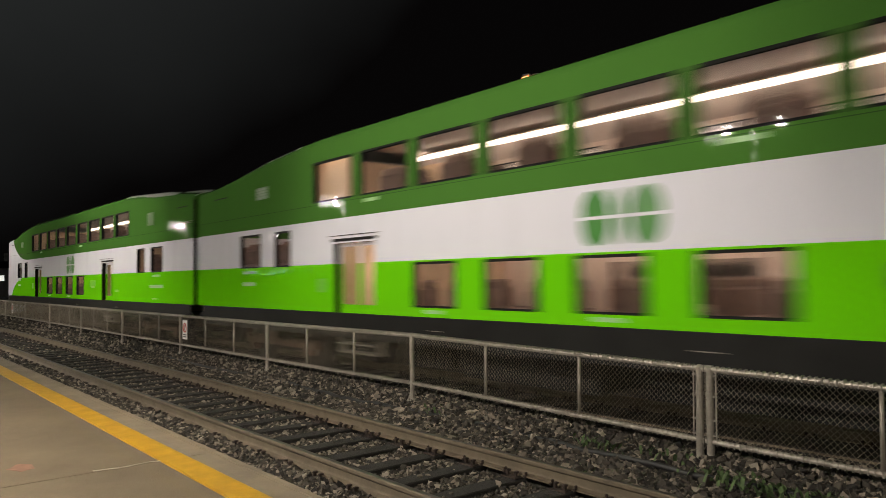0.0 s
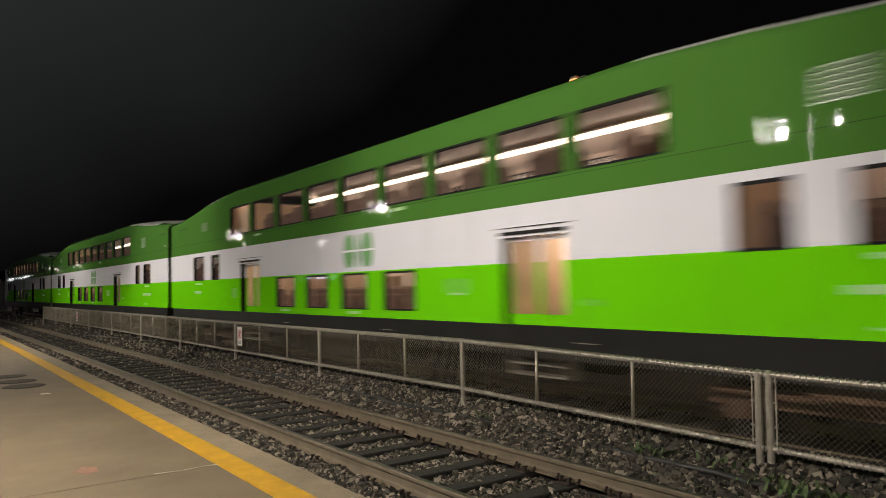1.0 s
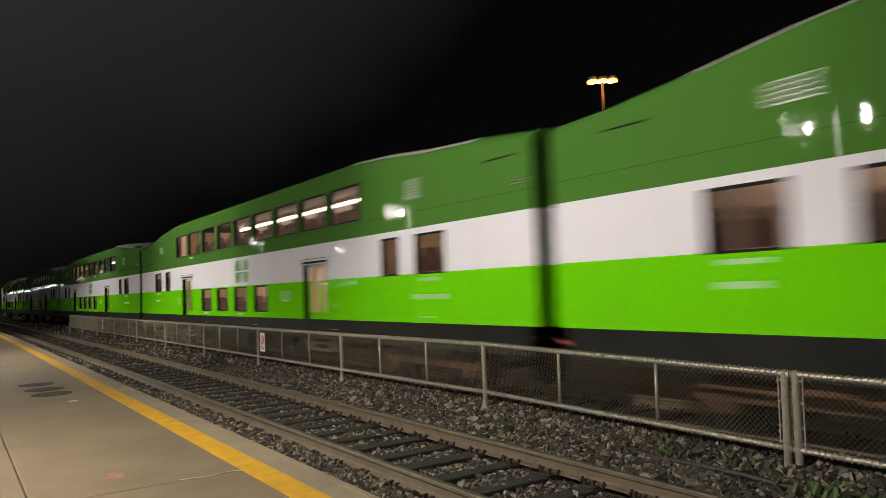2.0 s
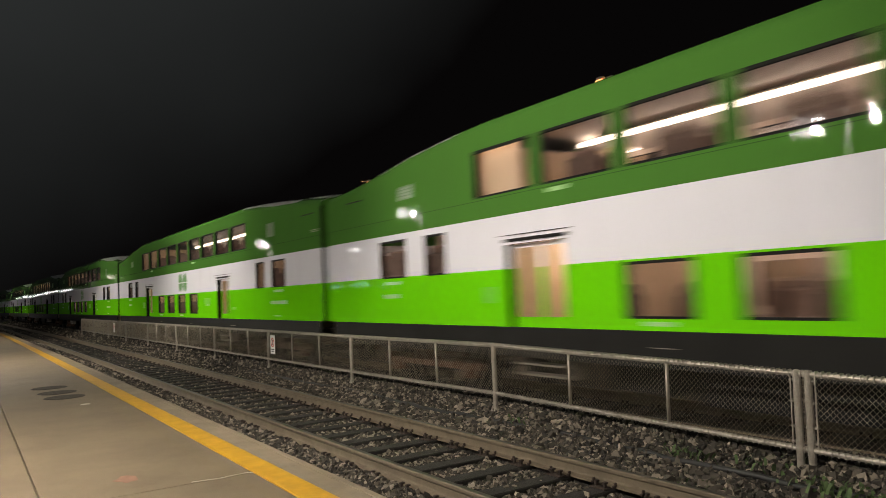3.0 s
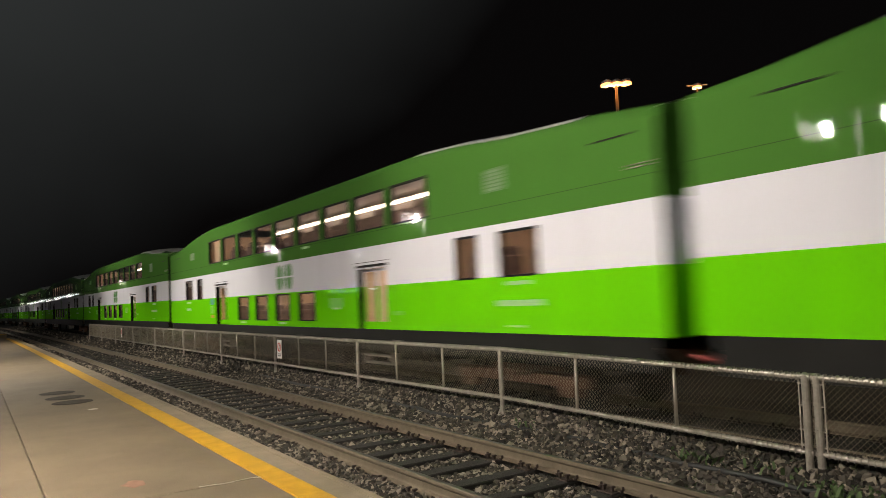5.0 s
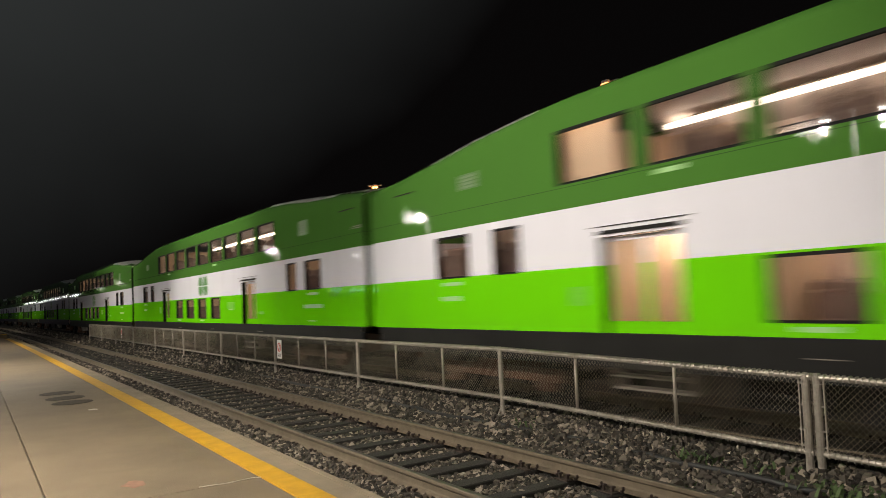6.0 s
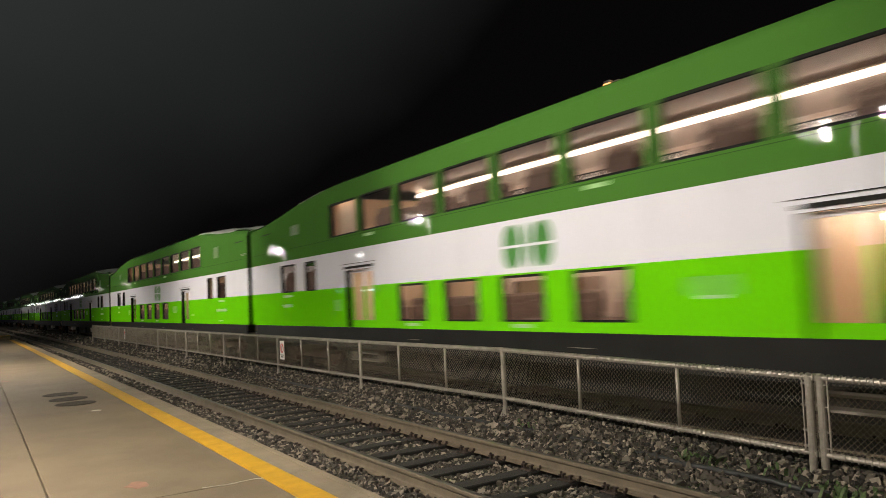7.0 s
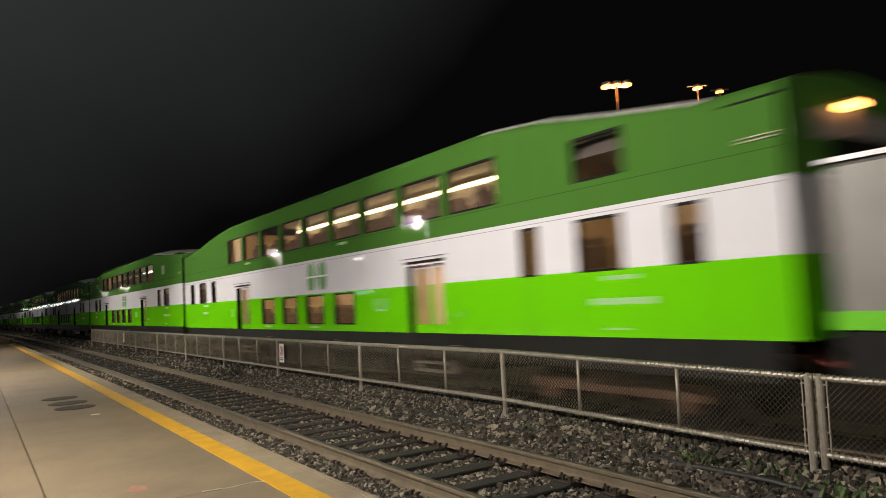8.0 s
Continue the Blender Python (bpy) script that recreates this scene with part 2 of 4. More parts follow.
class Build:
    """Collects boxes, tubes and lofts into one mesh."""

    def __init__(self):
        self.v, self.f, self.i = [], [], []

    def add(self, verts, faces, mat=0):
        o = len(self.v)
        self.v += [tuple(p) for p in verts]
        self.f += [tuple(o + k for k in f) for f in faces]
        self.i += [mat] * len(faces)
        return self

    def box(self, x0, x1, y0, y1, z0, z1, mat=0, cut=0.0, m=None):
        """A box with its upright edges and its top rim chamfered by cut."""
        c = cut
        if c <= 0:
            ring = [(x0, y0), (x1, y0), (x1, y1), (x0, y1)]
        else:
            ring = [(x0 + c, y0), (x1 - c, y0), (x1, y0 + c), (x1, y1 - c), (x1 - c, y1), (x0 + c, y1), (x0, y1 - c), (x0, y0 + c)]
        k = len(ring)
        mx, my = (x0 + x1) / 2, (y0 + y1) / 2
        layers = [(z0, 1)] + ([(z1 - c, 1), (z1, 0)] if c > 0 else [(z1, 1)])
        vs = []
        for z, full in layers:
            for x, y in ring:
                if full:
                    vs.append((x, y, z))
                else:
                    vs.append((x - math.copysign(min(c, abs(x - mx)), x - mx), y - math.copysign(min(c, abs(y - my)), y - my), z))
        fs = [tuple(range(k - 1, -1, -1)), tuple(range((len(layers) - 1) * k, len(layers) * k))]
        for a in range(len(layers) - 1):
            for j in range(k):
                fs.append((a * k + j, a * k + (j + 1) % k, (a + 1) * k + (j + 1) % k, (a + 1) * k + j))
        if m is not None:
            vs = [tuple(m @ Vector(p)) for p in vs]
        return self.add(vs, fs, mat)

    def tube(self, points, r, sides=8, mat=0, caps=True):
        pts = [Vector(p) for p in points]
        vs, fs = [], []
        for k, p in enumerate(pts):
            d = (pts[min(k + 1, len(pts) - 1)] - pts[max(k - 1, 0)]).normalized()
            a = d.cross(Vector((0, 0, 1)) if abs(d.z) < 0.9 else Vector((1, 0, 0))).normalized()
            b = d.cross(a)
            rr = r[k] if isinstance(r, (list, tuple)) else r
            for j in range(sides):
                t = 2 * math.pi * j / sides
                vs.append(p + a * (math.cos(t) * rr) + b * (math.sin(t) * rr))
        for k in range(len(pts) - 1):
            for j in range(sides):
                fs.append((k * sides + j, k * sides + (j + 1) % sides, (k + 1) * sides + (j + 1) % sides, (k + 1) * sides + j))
        if caps:
            fs.append(tuple(range(sides - 1, -1, -1)))
            fs.append(tuple(range((len(pts) - 1) * sides, len(pts) * sides)))
        return self.add(vs, fs, mat)

    def mesh(self, name, mats, smooth=False):
        return mesh_from(name, self.v, self.f, mats, self.i, smooth)


def part(name, b, mats, parent, label="", smooth=False, m=None):
    return child(name, b.mesh(name, mats, smooth), parent, m, label)


def thing(name, m, label, category, group="", kind=""):
    ob = new(name)
    ob.matrix_basis = m
    return tagged(ob, label, category, group, kind)


# ---- ground, platform and tracks ----
PLATFORM_D, PLATFORM_Z = 2.858, 0.197
S_NEAR, S_FAR = -40.0, 420.0
NEAR_TRACK_D, GAUGE_HALF = 4.627, 0.7525
FENCE_D = 6.558


def steps(a, b, size):
    k = max(1, int(math.ceil((b - a) / size)))
    return [a + (b - a) * j / k for j in range(k + 1)]


def ribbon(b, s0, s1, profile, size=4.0, mat=0, closed=True):
    """Sweeps an outline of (d, z) along the line; closed outlines get end caps."""
    ss = steps(s0, s1, size)
    k = len(profile)
    vs = [along(s, d, z) for s in ss for d, z in profile]
    fs = []
    for a in range(len(ss) - 1):
        for j in range(k if closed else k - 1):
            fs.append((a * k + j, (a + 1) * k + j, (a + 1) * k + (j + 1) % k, a * k + (j + 1) % k))
    if closed:
        fs += [tuple(range(k)), tuple(range(len(ss) * k - 1, (len(ss) - 1) * k - 1, -1))]
    return b.add(vs, fs, mat)


def bed_height(d):
    """The ballast's level across the line."""
    xs = (2.0, 2.9, 3.68, 5.58, 6.2, 6.56, 6.8, 7.15, 7.4, 9.7, 10.6, 12.5, 14.0)
    zs = (-0.165, -0.165, -0.188, -0.178, -0.11, 0.02, 0.13, 0.14, -0.20, -0.20, -0.25, -0.55, -0.62)
    crib = 0.062 if 3.86 < d < 5.40 else 0.0
    return float(np.interp(d, xs, zs)) - crib


def build_ground():
    b = Build()
    n = 24
    ring = [(math.cos(2 * math.pi * k / n) * 3000, math.sin(2 * math.pi * k / n) * 3000, -0.62) for k in range(n)]
    b.add([(0, 0, -0.62)] + ring, [(0, 1 + k, 1 + (k + 1) % n) for k in range(n)])
    ob = child("ground", b.mesh("ground", M["ground"]))
    tagged(ob, "dark flat yard ground beyond the railway", "ground", kind="structure")
    b = Build()
    ds = [2.0, 2.9, 3.68, 3.80, 3.88, 5.38, 5.45, 5.58, 6.2, 6.56, 6.8, 7.15, 7.4, 9.7, 10.6, 12.5, 14.0]
    ribbon(b, S_NEAR, S_FAR, [(d, bed_height(d) - 0.025) for d in ds], 6.0, closed=False)
    ob = child("ballast_bed", b.mesh("ballast_bed", M["ballast"]))
    tagged(ob, "dark bed of crushed stone under both tracks", "ballast bed", kind="structure")


def build_stones():
    """Loose crushed stones, thicker near the eye."""
    rng = np.random.default_rng(7)
    cube = np.array([(x, y, z) for x in (-1, 1) for y in (-1, 1) for z in (-1, 1)], float)
    quads = np.array([(0, 1, 3, 2), (4, 6, 7, 5), (0, 4, 5, 1), (2, 3, 7, 6), (0, 2, 6, 4), (1, 5, 7, 3)])
    sets = []
    for count, s0, s1, d0, d1, size in ((82000, 2.0, 20.0, 2.9, 6.9, 0.0215), (20000, 20.0, 50.0, 2.9, 6.9, 0.032), (5000, 50.0, 120.0, 2.9, 6.9, 0.05), (2600, 2.0, 14.0, 5.7, 6.6, 0.034)):
        s = rng.uniform(s0, s1, count)
        d = rng.uniform(d0, d1, count)
        # thinner beside and on the ties and clear of the rails
        rail = np.minimum(np.abs(d - NEAR_TRACK_D - GAUGE_HALF), np.abs(d - NEAR_TRACK_D + GAUGE_HALF)) < 0.085
        on_tie = (np.abs((s - 0.12 + 0.32) % 0.64 - 0.32) < 0.150) & (np.abs(d - NEAR_TRACK_D) < 0.76)
        keep = ~rail & (~on_tie | (rng.random(count) < 0.02))
        s, d = s[keep], d[keep]
        k = len(s)
        base = np.array([bed_height(q) for q in d])
        a = KAPPA * s
        centre = np.stack([-(1 - np.cos(a)) / KAPPA + d * np.cos(a), np.sin(a) / KAPPA + d * np.sin(a), base + rng.uniform(-0.020, 0.026, k) + 0.03 * on_tie[keep]], 1)
        shape = cube[None] * rng.uniform(0.55, 1.25, (k, 1, 3)) + rng.uniform(-0.52, 0.52, (k, 8, 3))
        q = rng.normal(size=(k, 4))
        q /= np.linalg.norm(q, axis=1)[:, None]
        w, x, y, z = q.T
        rot = np.stack([1 - 2 * (y * y + z * z), 2 * (x * y - z * w), 2 * (x * z + y * w), 2 * (x * y + z * w), 1 - 2 * (x * x + z * z), 2 * (y * z - x * w), 2 * (x * z - y * w), 2 * (y * z + x * w), 1 - 2 * (x * x + y * y)], 1).reshape(k, 3, 3)
        pts = np.einsum("kij,knj->kni", rot, shape) * (size * rng.uniform(0.6, 1.25, (k, 1, 1))) + centre[:, None]
        sets.append(pts.reshape(-1, 3))
    pts = np.concatenate(sets)
    k = len(pts) // 8
    faces = (quads[None] + 8 * np.arange(k)[:, None, None]).reshape(-1, 4)
    me = bpy.data.meshes.new("ballast_stones")
    me.vertices.add(len(pts))
    me.vertices.foreach_set("co", pts.astype(np.float32).ravel())
    me.loops.add(faces.size)
    me.loops.foreach_set("vertex_index", faces.astype(np.int32).ravel())
    me.polygons.add(len(faces))
    me.polygons.foreach_set("loop_start", np.arange(0, faces.size, 4, dtype=np.int32))
    me.materials.append(M["stone"])
    me.update(calc_edges=True)
    me.validate()
    me.shade_flat()
    tagged(child("ballast_stones", me), "grey-brown crushed stones loose between and beside the rails", "ballast", kind="stuff")


def build_platform():
    top, e, g = PLATFORM_Z, 0.012, 0.006
    joints = [-36.0, -22.0, -7.5, 6.8, 28.3, 44.5, 61.0]
    b = Build()
    ribbon(b, -36.0, 61.0, [(-14.0, -0.6), (2.28, -0.6), (2.28, top - 0.06), (-14.0, top - 0.06)], 6.0)
    base = child("platform_1", b.mesh("platform_1", M["iron"]))
    tagged(base, "worn brown-grey concrete station platform with dark joints", "platform", kind="structure")
    for s0, s1 in zip(joints, joints[1:]):
        for d0, d1 in ((-14.0, -4.6), (-4.6, 0.545), (0.545, 2.29)):
            b = Build()
            ribbon(b, s0 + g, s1 - g, [(d0 + g, top - 0.055), (d1 - g, top - 0.055), (d1 - g, top - 0.008), (d1 - g - e, top), (d0 + g + e, top), (d0 + g, top - 0.008)], 6.0)
            part("slab", b, M["concrete"], base)
    b = Build()
    for s0, s1 in zip(joints, joints[1:]):
        ribbon(b, s0 + 0.004, s1 - 0.004, [(2.535, -0.6), (PLATFORM_D, -0.6), (PLATFORM_D, top - 0.022), (PLATFORM_D - 0.022, top - 0.004), (PLATFORM_D - 0.080, top - 0.004), (PLATFORM_D - 0.084, top - 0.014), (PLATFORM_D - 0.092, top - 0.014), (PLATFORM_D - 0.096, top - 0.002), (2.535, top - 0.002)], 6.0)
    ob = child("platform_edge", b.mesh("platform_edge", M["edge"]))
    tagged(ob, "paler worn concrete coping along the platform edge", "platform edge", kind="structure")
    b = Build()
    ribbon(b, -36.0, 58.5, [(2.291, -0.5), (2.534, -0.5), (2.534, top + 0.002), (2.291, top + 0.002)], 3.0)
    ob = child("yellow_line", b.mesh("yellow_line", M["yellow"]))
    tagged(ob, "worn amber-yellow safety line painted along the platform", "safety line", kind="structure")
    # raised far end of the platform with an amber rim
    b = Build()
    ribbon(b, 61.2, 75.0, [(-6.0, -0.6), (2.5, -0.6), (2.5, 0.42), (-6.0, 0.42)], 6.0, 0)
    ribbon(b, 61.15, 61.5, [(-6.0, 0.425), (2.5, 0.425), (2.5, 0.46), (-6.0, 0.46)], 6.0, 1)
    ob = child("platform_2", b.mesh("platform_2", [M["concrete"], M["yellow"]]))
    tagged(ob, "raised concrete boarding platform with an amber rim", "raised platform", kind="structure")


def build_covers():
    """Three round cast-iron covers flush with the platform."""
    for s, d, r in ((16.78, 1.47, 0.33), (15.72, 1.51, 0.34), (14.82, 1.54, 0.34)):
        b = Build()
        n = 28
        for z0, z1, ra in ((PLATFORM_Z + 0.001, PLATFORM_Z + 0.005, r), (PLATFORM_Z + 0.005, PLATFORM_Z + 0.008, r * 0.86)):
            vs = [(math.cos(2 * math.pi * k / n) * ra, math.sin(2 * math.pi * k / n) * ra, z) for z in (z0, z1) for k in range(n)]
            b.add(vs, [(k, (k + 1) % n, n + (k + 1) % n, n + k) for k in range(n)] + [tuple(range(n, 2 * n))])
        ob = child("manhole_cover", b.mesh("manhole_cover", M["iron"]), None, at_line(s, d, 0))
        tagged(ob, "round dark cast-iron cover set in the platform concrete", "manhole cover", "covers in the platform")


def build_marks():
    """Paint marks and a chalky scratch on the concrete."""
    rng = random.Random(3)
    for name, s, d, w, h, mat, label in (("paint_mark", 7.42, 1.27, 0.12, 0.16, "pink", "faded pink spray mark on the platform concrete"), ("paint_mark", 13.45, 1.70, 0.09, 0.09, "chalk", "small chalky white patch on the platform concrete"), ("paint_mark", 21.5, 0.62, 0.16, 0.12, "pink", "faint pink smear beside the platform joint")):
        b = Build()
        n = 14
        ring = []
        for k in range(n):
            t = 2 * math.pi * k / n
            q = 0.65 + 0.45 * rng.random()
            ring.append((math.cos(t) * w * q, math.sin(t) * h * q))
        z = PLATFORM_Z + 0.003
        b.add([(x, y, z - 0.002) for x, y in ring] + [(x * 0.97, y * 0.97, z) for x, y in ring], [tuple(range(n, 2 * n))] + [(k, (k + 1) % n, n + (k + 1) % n, n + k) for k in range(n)])
        tagged(child(name, b.mesh(name, M[mat]), None, at_line(s, d, 0)), label, "paint mark")
    b = Build()
    pts = [(1.72, 6.84), (1.95, 6.80), (2.2, 6.83), (2.28, 6.80)]
    for (d0, s0), (d1, s1) in zip(pts, pts[1:]):
        p, q = along(s0, d0, PLATFORM_Z + 0.001), along(s1, d1, PLATFORM_Z + 0.001)
        b.tube([p, q], 0.006, 5)
    tagged(child("scratch_line", b.mesh("scratch_line", M["chalk"])), "thin pale scratch across the platform concrete", "scratch")


RAIL_PROFILE = ((-0.07, -0.172), (0.07, -0.172), (0.07, -0.160), (0.016, -0.140), (0.009, -0.120), (0.009, -0.060), (0.034, -0.040), (0.036, -0.012), (0.026, 0.0), (-0.026, 0.0), (-0.036, -0.012), (-0.034, -0.040), (-0.009, -0.060), (-0.009, -0.120), (-0.016, -0.140), (-0.07, -0.160))


def build_track(centre, name, label, ties):
    track = thing(name, Matrix.Identity(4), label, "railway track", "railway tracks", "structure")
    for side in (-1, 1):
        b = Build()
        dc = centre + side * GAUGE_HALF
        ss = steps(S_NEAR, S_FAR, 4.0)
        k = len(RAIL_PROFILE)
        vs = [along(s, dc + d, z) for s in ss for d, z in RAIL_PROFILE]
        fs, idx = [], []
        for a in range(len(ss) - 1):
            for j in range(k):
                fs.append((a * k + j, (a + 1) * k + j, (a + 1) * k + (j + 1) % k, a * k + (j + 1) % k))
                idx.append(1 if j == 8 else 0)
        b.v, b.f, b.i = [tuple(v) for v in vs], fs, idx
        part("rail", b, [M["rail"], M["rail_head"]], track, "brown steel rail with a running band darkened as mirrored night sky")
    # one tie, one plate with its spikes, each shared
    tie = Build().box(-1.28, 1.28, -0.115, 0.115, -0.34, -0.182, 0, 0.012).mesh("tie", M["tie"])
    plate = Build().box(-0.17, 0.17, -0.10, 0.10, -0.182, -0.170, 0, 0.004)
    for x in (-0.115, 0.115):
        for y in (-0.055, 0.06):
            plate.box(x - 0.014, x + 0.014, y - 0.014, y + 0.014, -0.17, -0.135)
            plate.box(x - (0.035 if x > 0 else 0.018), x + (0.018 if x > 0 else 0.035), y - 0.018, y + 0.018, -0.135, -0.118, 0, 0.005)
    plate = plate.mesh("tie_plate", M["plate"])
    clip = Build()
    for y in (-0.145, 0.145):
        clip.box(0.045, 0.075, y - 0.010, y + 0.010, -0.165, -0.118, 0, 0.004)
        clip.box(0.065, 0.095, y - 0.014, y + 0.014, -0.17, -0.145, 0, 0.004)
    clip = clip.mesh("rail_anchor", M["plate"])
    rng = random.Random(5)
    for k in range(ties):
        s = 0.12 + 0.64 * (k - 6)
        m = at_line(s, centre, 0) @ pose(rng.uniform(-0.03, 0.03), 0, rng.uniform(-0.01, 0.004), 0, 0, rng.uniform(-1.2, 1.2))
        child("tie", tie, track, m)
        if k < 60:
            for side in (-1, 1):
                pm = at_line(s, centre + side * GAUGE_HALF, 0)
                child("tie_plate", plate, track, pm)
    if ties > 100:
        for k in range(40):
            child("rail_anchor", clip, track, at_line(0.12 + 0.64 * (k - 2), centre + GAUGE_HALF, 0) @ pose(0, 0, 0, 0, 0, 180))
    return track


# ---- fence ----
BAY, FENCE_S0, FENCE_TOP, FENCE_LOW = 4.719, 3.85, 0.944, 0.243
# the fence rises and falls a little from post to post
FENCE_RISE = {-2: -0.12, -1: -0.085, 0: -0.032, 1: 0.047, 2: 0.036, 3: 0.034}


def build_fence():
    third = BAY / 3
    # woven wire of one field
    b = Build()
    p = 0.058
    wires = int(third / p) + 1
    rows = int(round((FENCE_TOP - FENCE_LOW) / (p / 2)))
    for k in range(wires):
        pts = []
        for j in range(rows + 1):
            y = k * p + (p / 2 if j % 2 else 0.0) * (1 if k % 2 == 0 else 1)
            pts.append((0.004 if j % 2 else -0.004, min(y, third), FENCE_LOW + (FENCE_TOP - FENCE_LOW) * j / rows))
        b.tube(pts, 0.0023, 4, 0, False)
        pts = [(-q[0], max(0.0, k * p - (p / 2 if j % 2 else 0.0)), q[2]) for j, q in enumerate(pts)]
        b.tube(pts, 0.0023, 4, 0, False)
    net = b.mesh("wire_mesh", M["wire"])
    # rails of one bay, with the twisted wire ends that wrap them
    def rail_mesh(z, knuckle):
        b = Build()
        b.tube([(0, 0, z), (0, BAY, z)], 0.026, 10)
        k = 0.0
        while k < BAY:
            b.box(-0.029, 0.029, k, k + 0.012, z - 0.028, z + 0.027 + knuckle * 0.010, 0, 0.004)
            k += 0.058
        return b.mesh("top_rail" if z > 0.5 else "bottom_rail", M["galv"], False)
    top_rail, low_rail = rail_mesh(FENCE_TOP, 1), rail_mesh(FENCE_LOW, 0)
    slim = Build().tube([(0, 0, FENCE_LOW), (0, 0, FENCE_TOP)], 0.021, 8).mesh("picket_post", M["galv"], True)
    b = Build()
    b.tube([(0, 0, -0.30), (0, 0, FENCE_TOP + 0.02)], 0.036, 12)
    b.tube([(0, 0, FENCE_TOP + 0.02), (0, 0, FENCE_TOP + 0.04)], [0.040, 0.015], 12)
    for z in (FENCE_LOW, 0.45, 0.70, FENCE_TOP - 0.01):
        b.tube([(0, 0, z - 0.014), (0, 0, z + 0.014)], 0.042, 12)
    b.box(-0.08, 0.08, -0.07, 0.07, -0.10, -0.02, 0, 0.015)
    for x, y in ((-0.03, -0.05), (-0.03, 0.05)):
        b.tube([(x * 1.5, y * 1.5, -0.12), (x * 1.2, y * 1.2, -0.02), (x * 0.6, y * 0.6, 0.08)], [0.024, 0.018, 0.008], 6)
    for y in (-0.055, 0.055):
        b.add([(-0.012, y, 0.0), (0.012, y, 0.0), (0.012, y * 0.6, 0.10), (-0.012, y * 0.6, 0.10), (-0.012, y * 0.6, 0.0), (0.012, y * 0.6, 0.0)], [(0, 1, 2, 3), (4, 3, 2, 5), (0, 3, 4), (1, 5, 2)])
    main = b.mesh("main_post", M["galv"], False)
    # the flat bar that stretches the wire beside an end post, with its bands
    b = Build().box(-0.010, 0.002, -0.006, 0.006, FENCE_LOW - 0.01, FENCE_TOP - 0.02)
    for z in (FENCE_LOW + 0.06, 0.45, 0.68, FENCE_TOP - 0.06):
        b.box(-0.018, 0.012, -0.055, 0.012, z - 0.008, z + 0.008, 0, 0.003)
    bar = b.mesh("tension_bar", M["galv"])
    for k in range(-2, 10):
        s = FENCE_S0 + BAY * k
        rise, rise_next = FENCE_RISE.get(k, 0.034), FENCE_RISE.get(k + 1, 0.034)
        m = at_line(s, FENCE_D, rise) @ pose(0, 0, 0, math.degrees(math.atan((rise_next - rise) / BAY)))
        bay = thing("fence_bay", m, "low galvanised chain-link fence bay between the tracks", "fence", "bays of the chain-link fence")
        child("main_post", main, bay, pose(0, 0.055 if k == 0 else 0.0, 0))
        if k == -1:
            child("main_post", main, bay, pose(0, BAY - 0.05, 0))
        if k == 9:
            child("main_post", main, bay, pose(0, BAY, 0))
        ends = {0: (0.118,), -1: (BAY - 0.112,)}.get(k, ())
        for y in ends:
            child("tension_bar", bar, bay, pose(0, y, 0, 0, 0, 180 if k == -1 else 0))
        child("top_rail", top_rail, bay)
        child("bottom_rail", low_rail, bay)
        for j in range(3):
            child("wire_mesh", net, bay, pose(0, third * j, 0))
            if j:
                child("picket_post", slim, bay, pose(0, third * j, 0))


def build_sign(s, z, name_label):
    """A white enamel plate with a red prohibition ring."""
    sign = thing("warning_sign", at_line(s, FENCE_D - 0.06, z), name_label, "sign", "warning signs on the fence")
    part("panel", Build().box(-0.004, 0.004, -0.15, 0.15, -0.23, 0.23), M["sign_white"], sign)
    b = Build()
    n = 28
    for k in range(n):
        t0, t1 = 2 * math.pi * k / n, 2 * math.pi * (k + 1) / n
        vs = [(x, math.cos(t) * r, 0.05 + math.sin(t) * r) for x in (-0.008, -0.004) for t in (t0, t1) for r in (0.085, 0.115)]
        b.add(vs, [(0, 1, 3, 2), (4, 6, 7, 5), (1, 5, 7, 3), (0, 2, 6, 4)])
    b.box(-0.008, -0.004, -0.011, 0.011, -0.09, 0.09, 0, 0, pose(0, 0, 0.05, 40, 0, 0))
    part("ring", b, M["sign_red"], sign, "red prohibition ring with a slash")
    b = Build().box(-0.007, -0.004, -0.018, 0.018, -0.01, 0.11).box(-0.007, -0.004, -0.11, 0.11, -0.13, -0.11).box(-0.007, -0.004, -0.09, 0.09, -0.18, -0.155)
    part("print_bar", b, M["sign_black"], sign, "black printed bars")


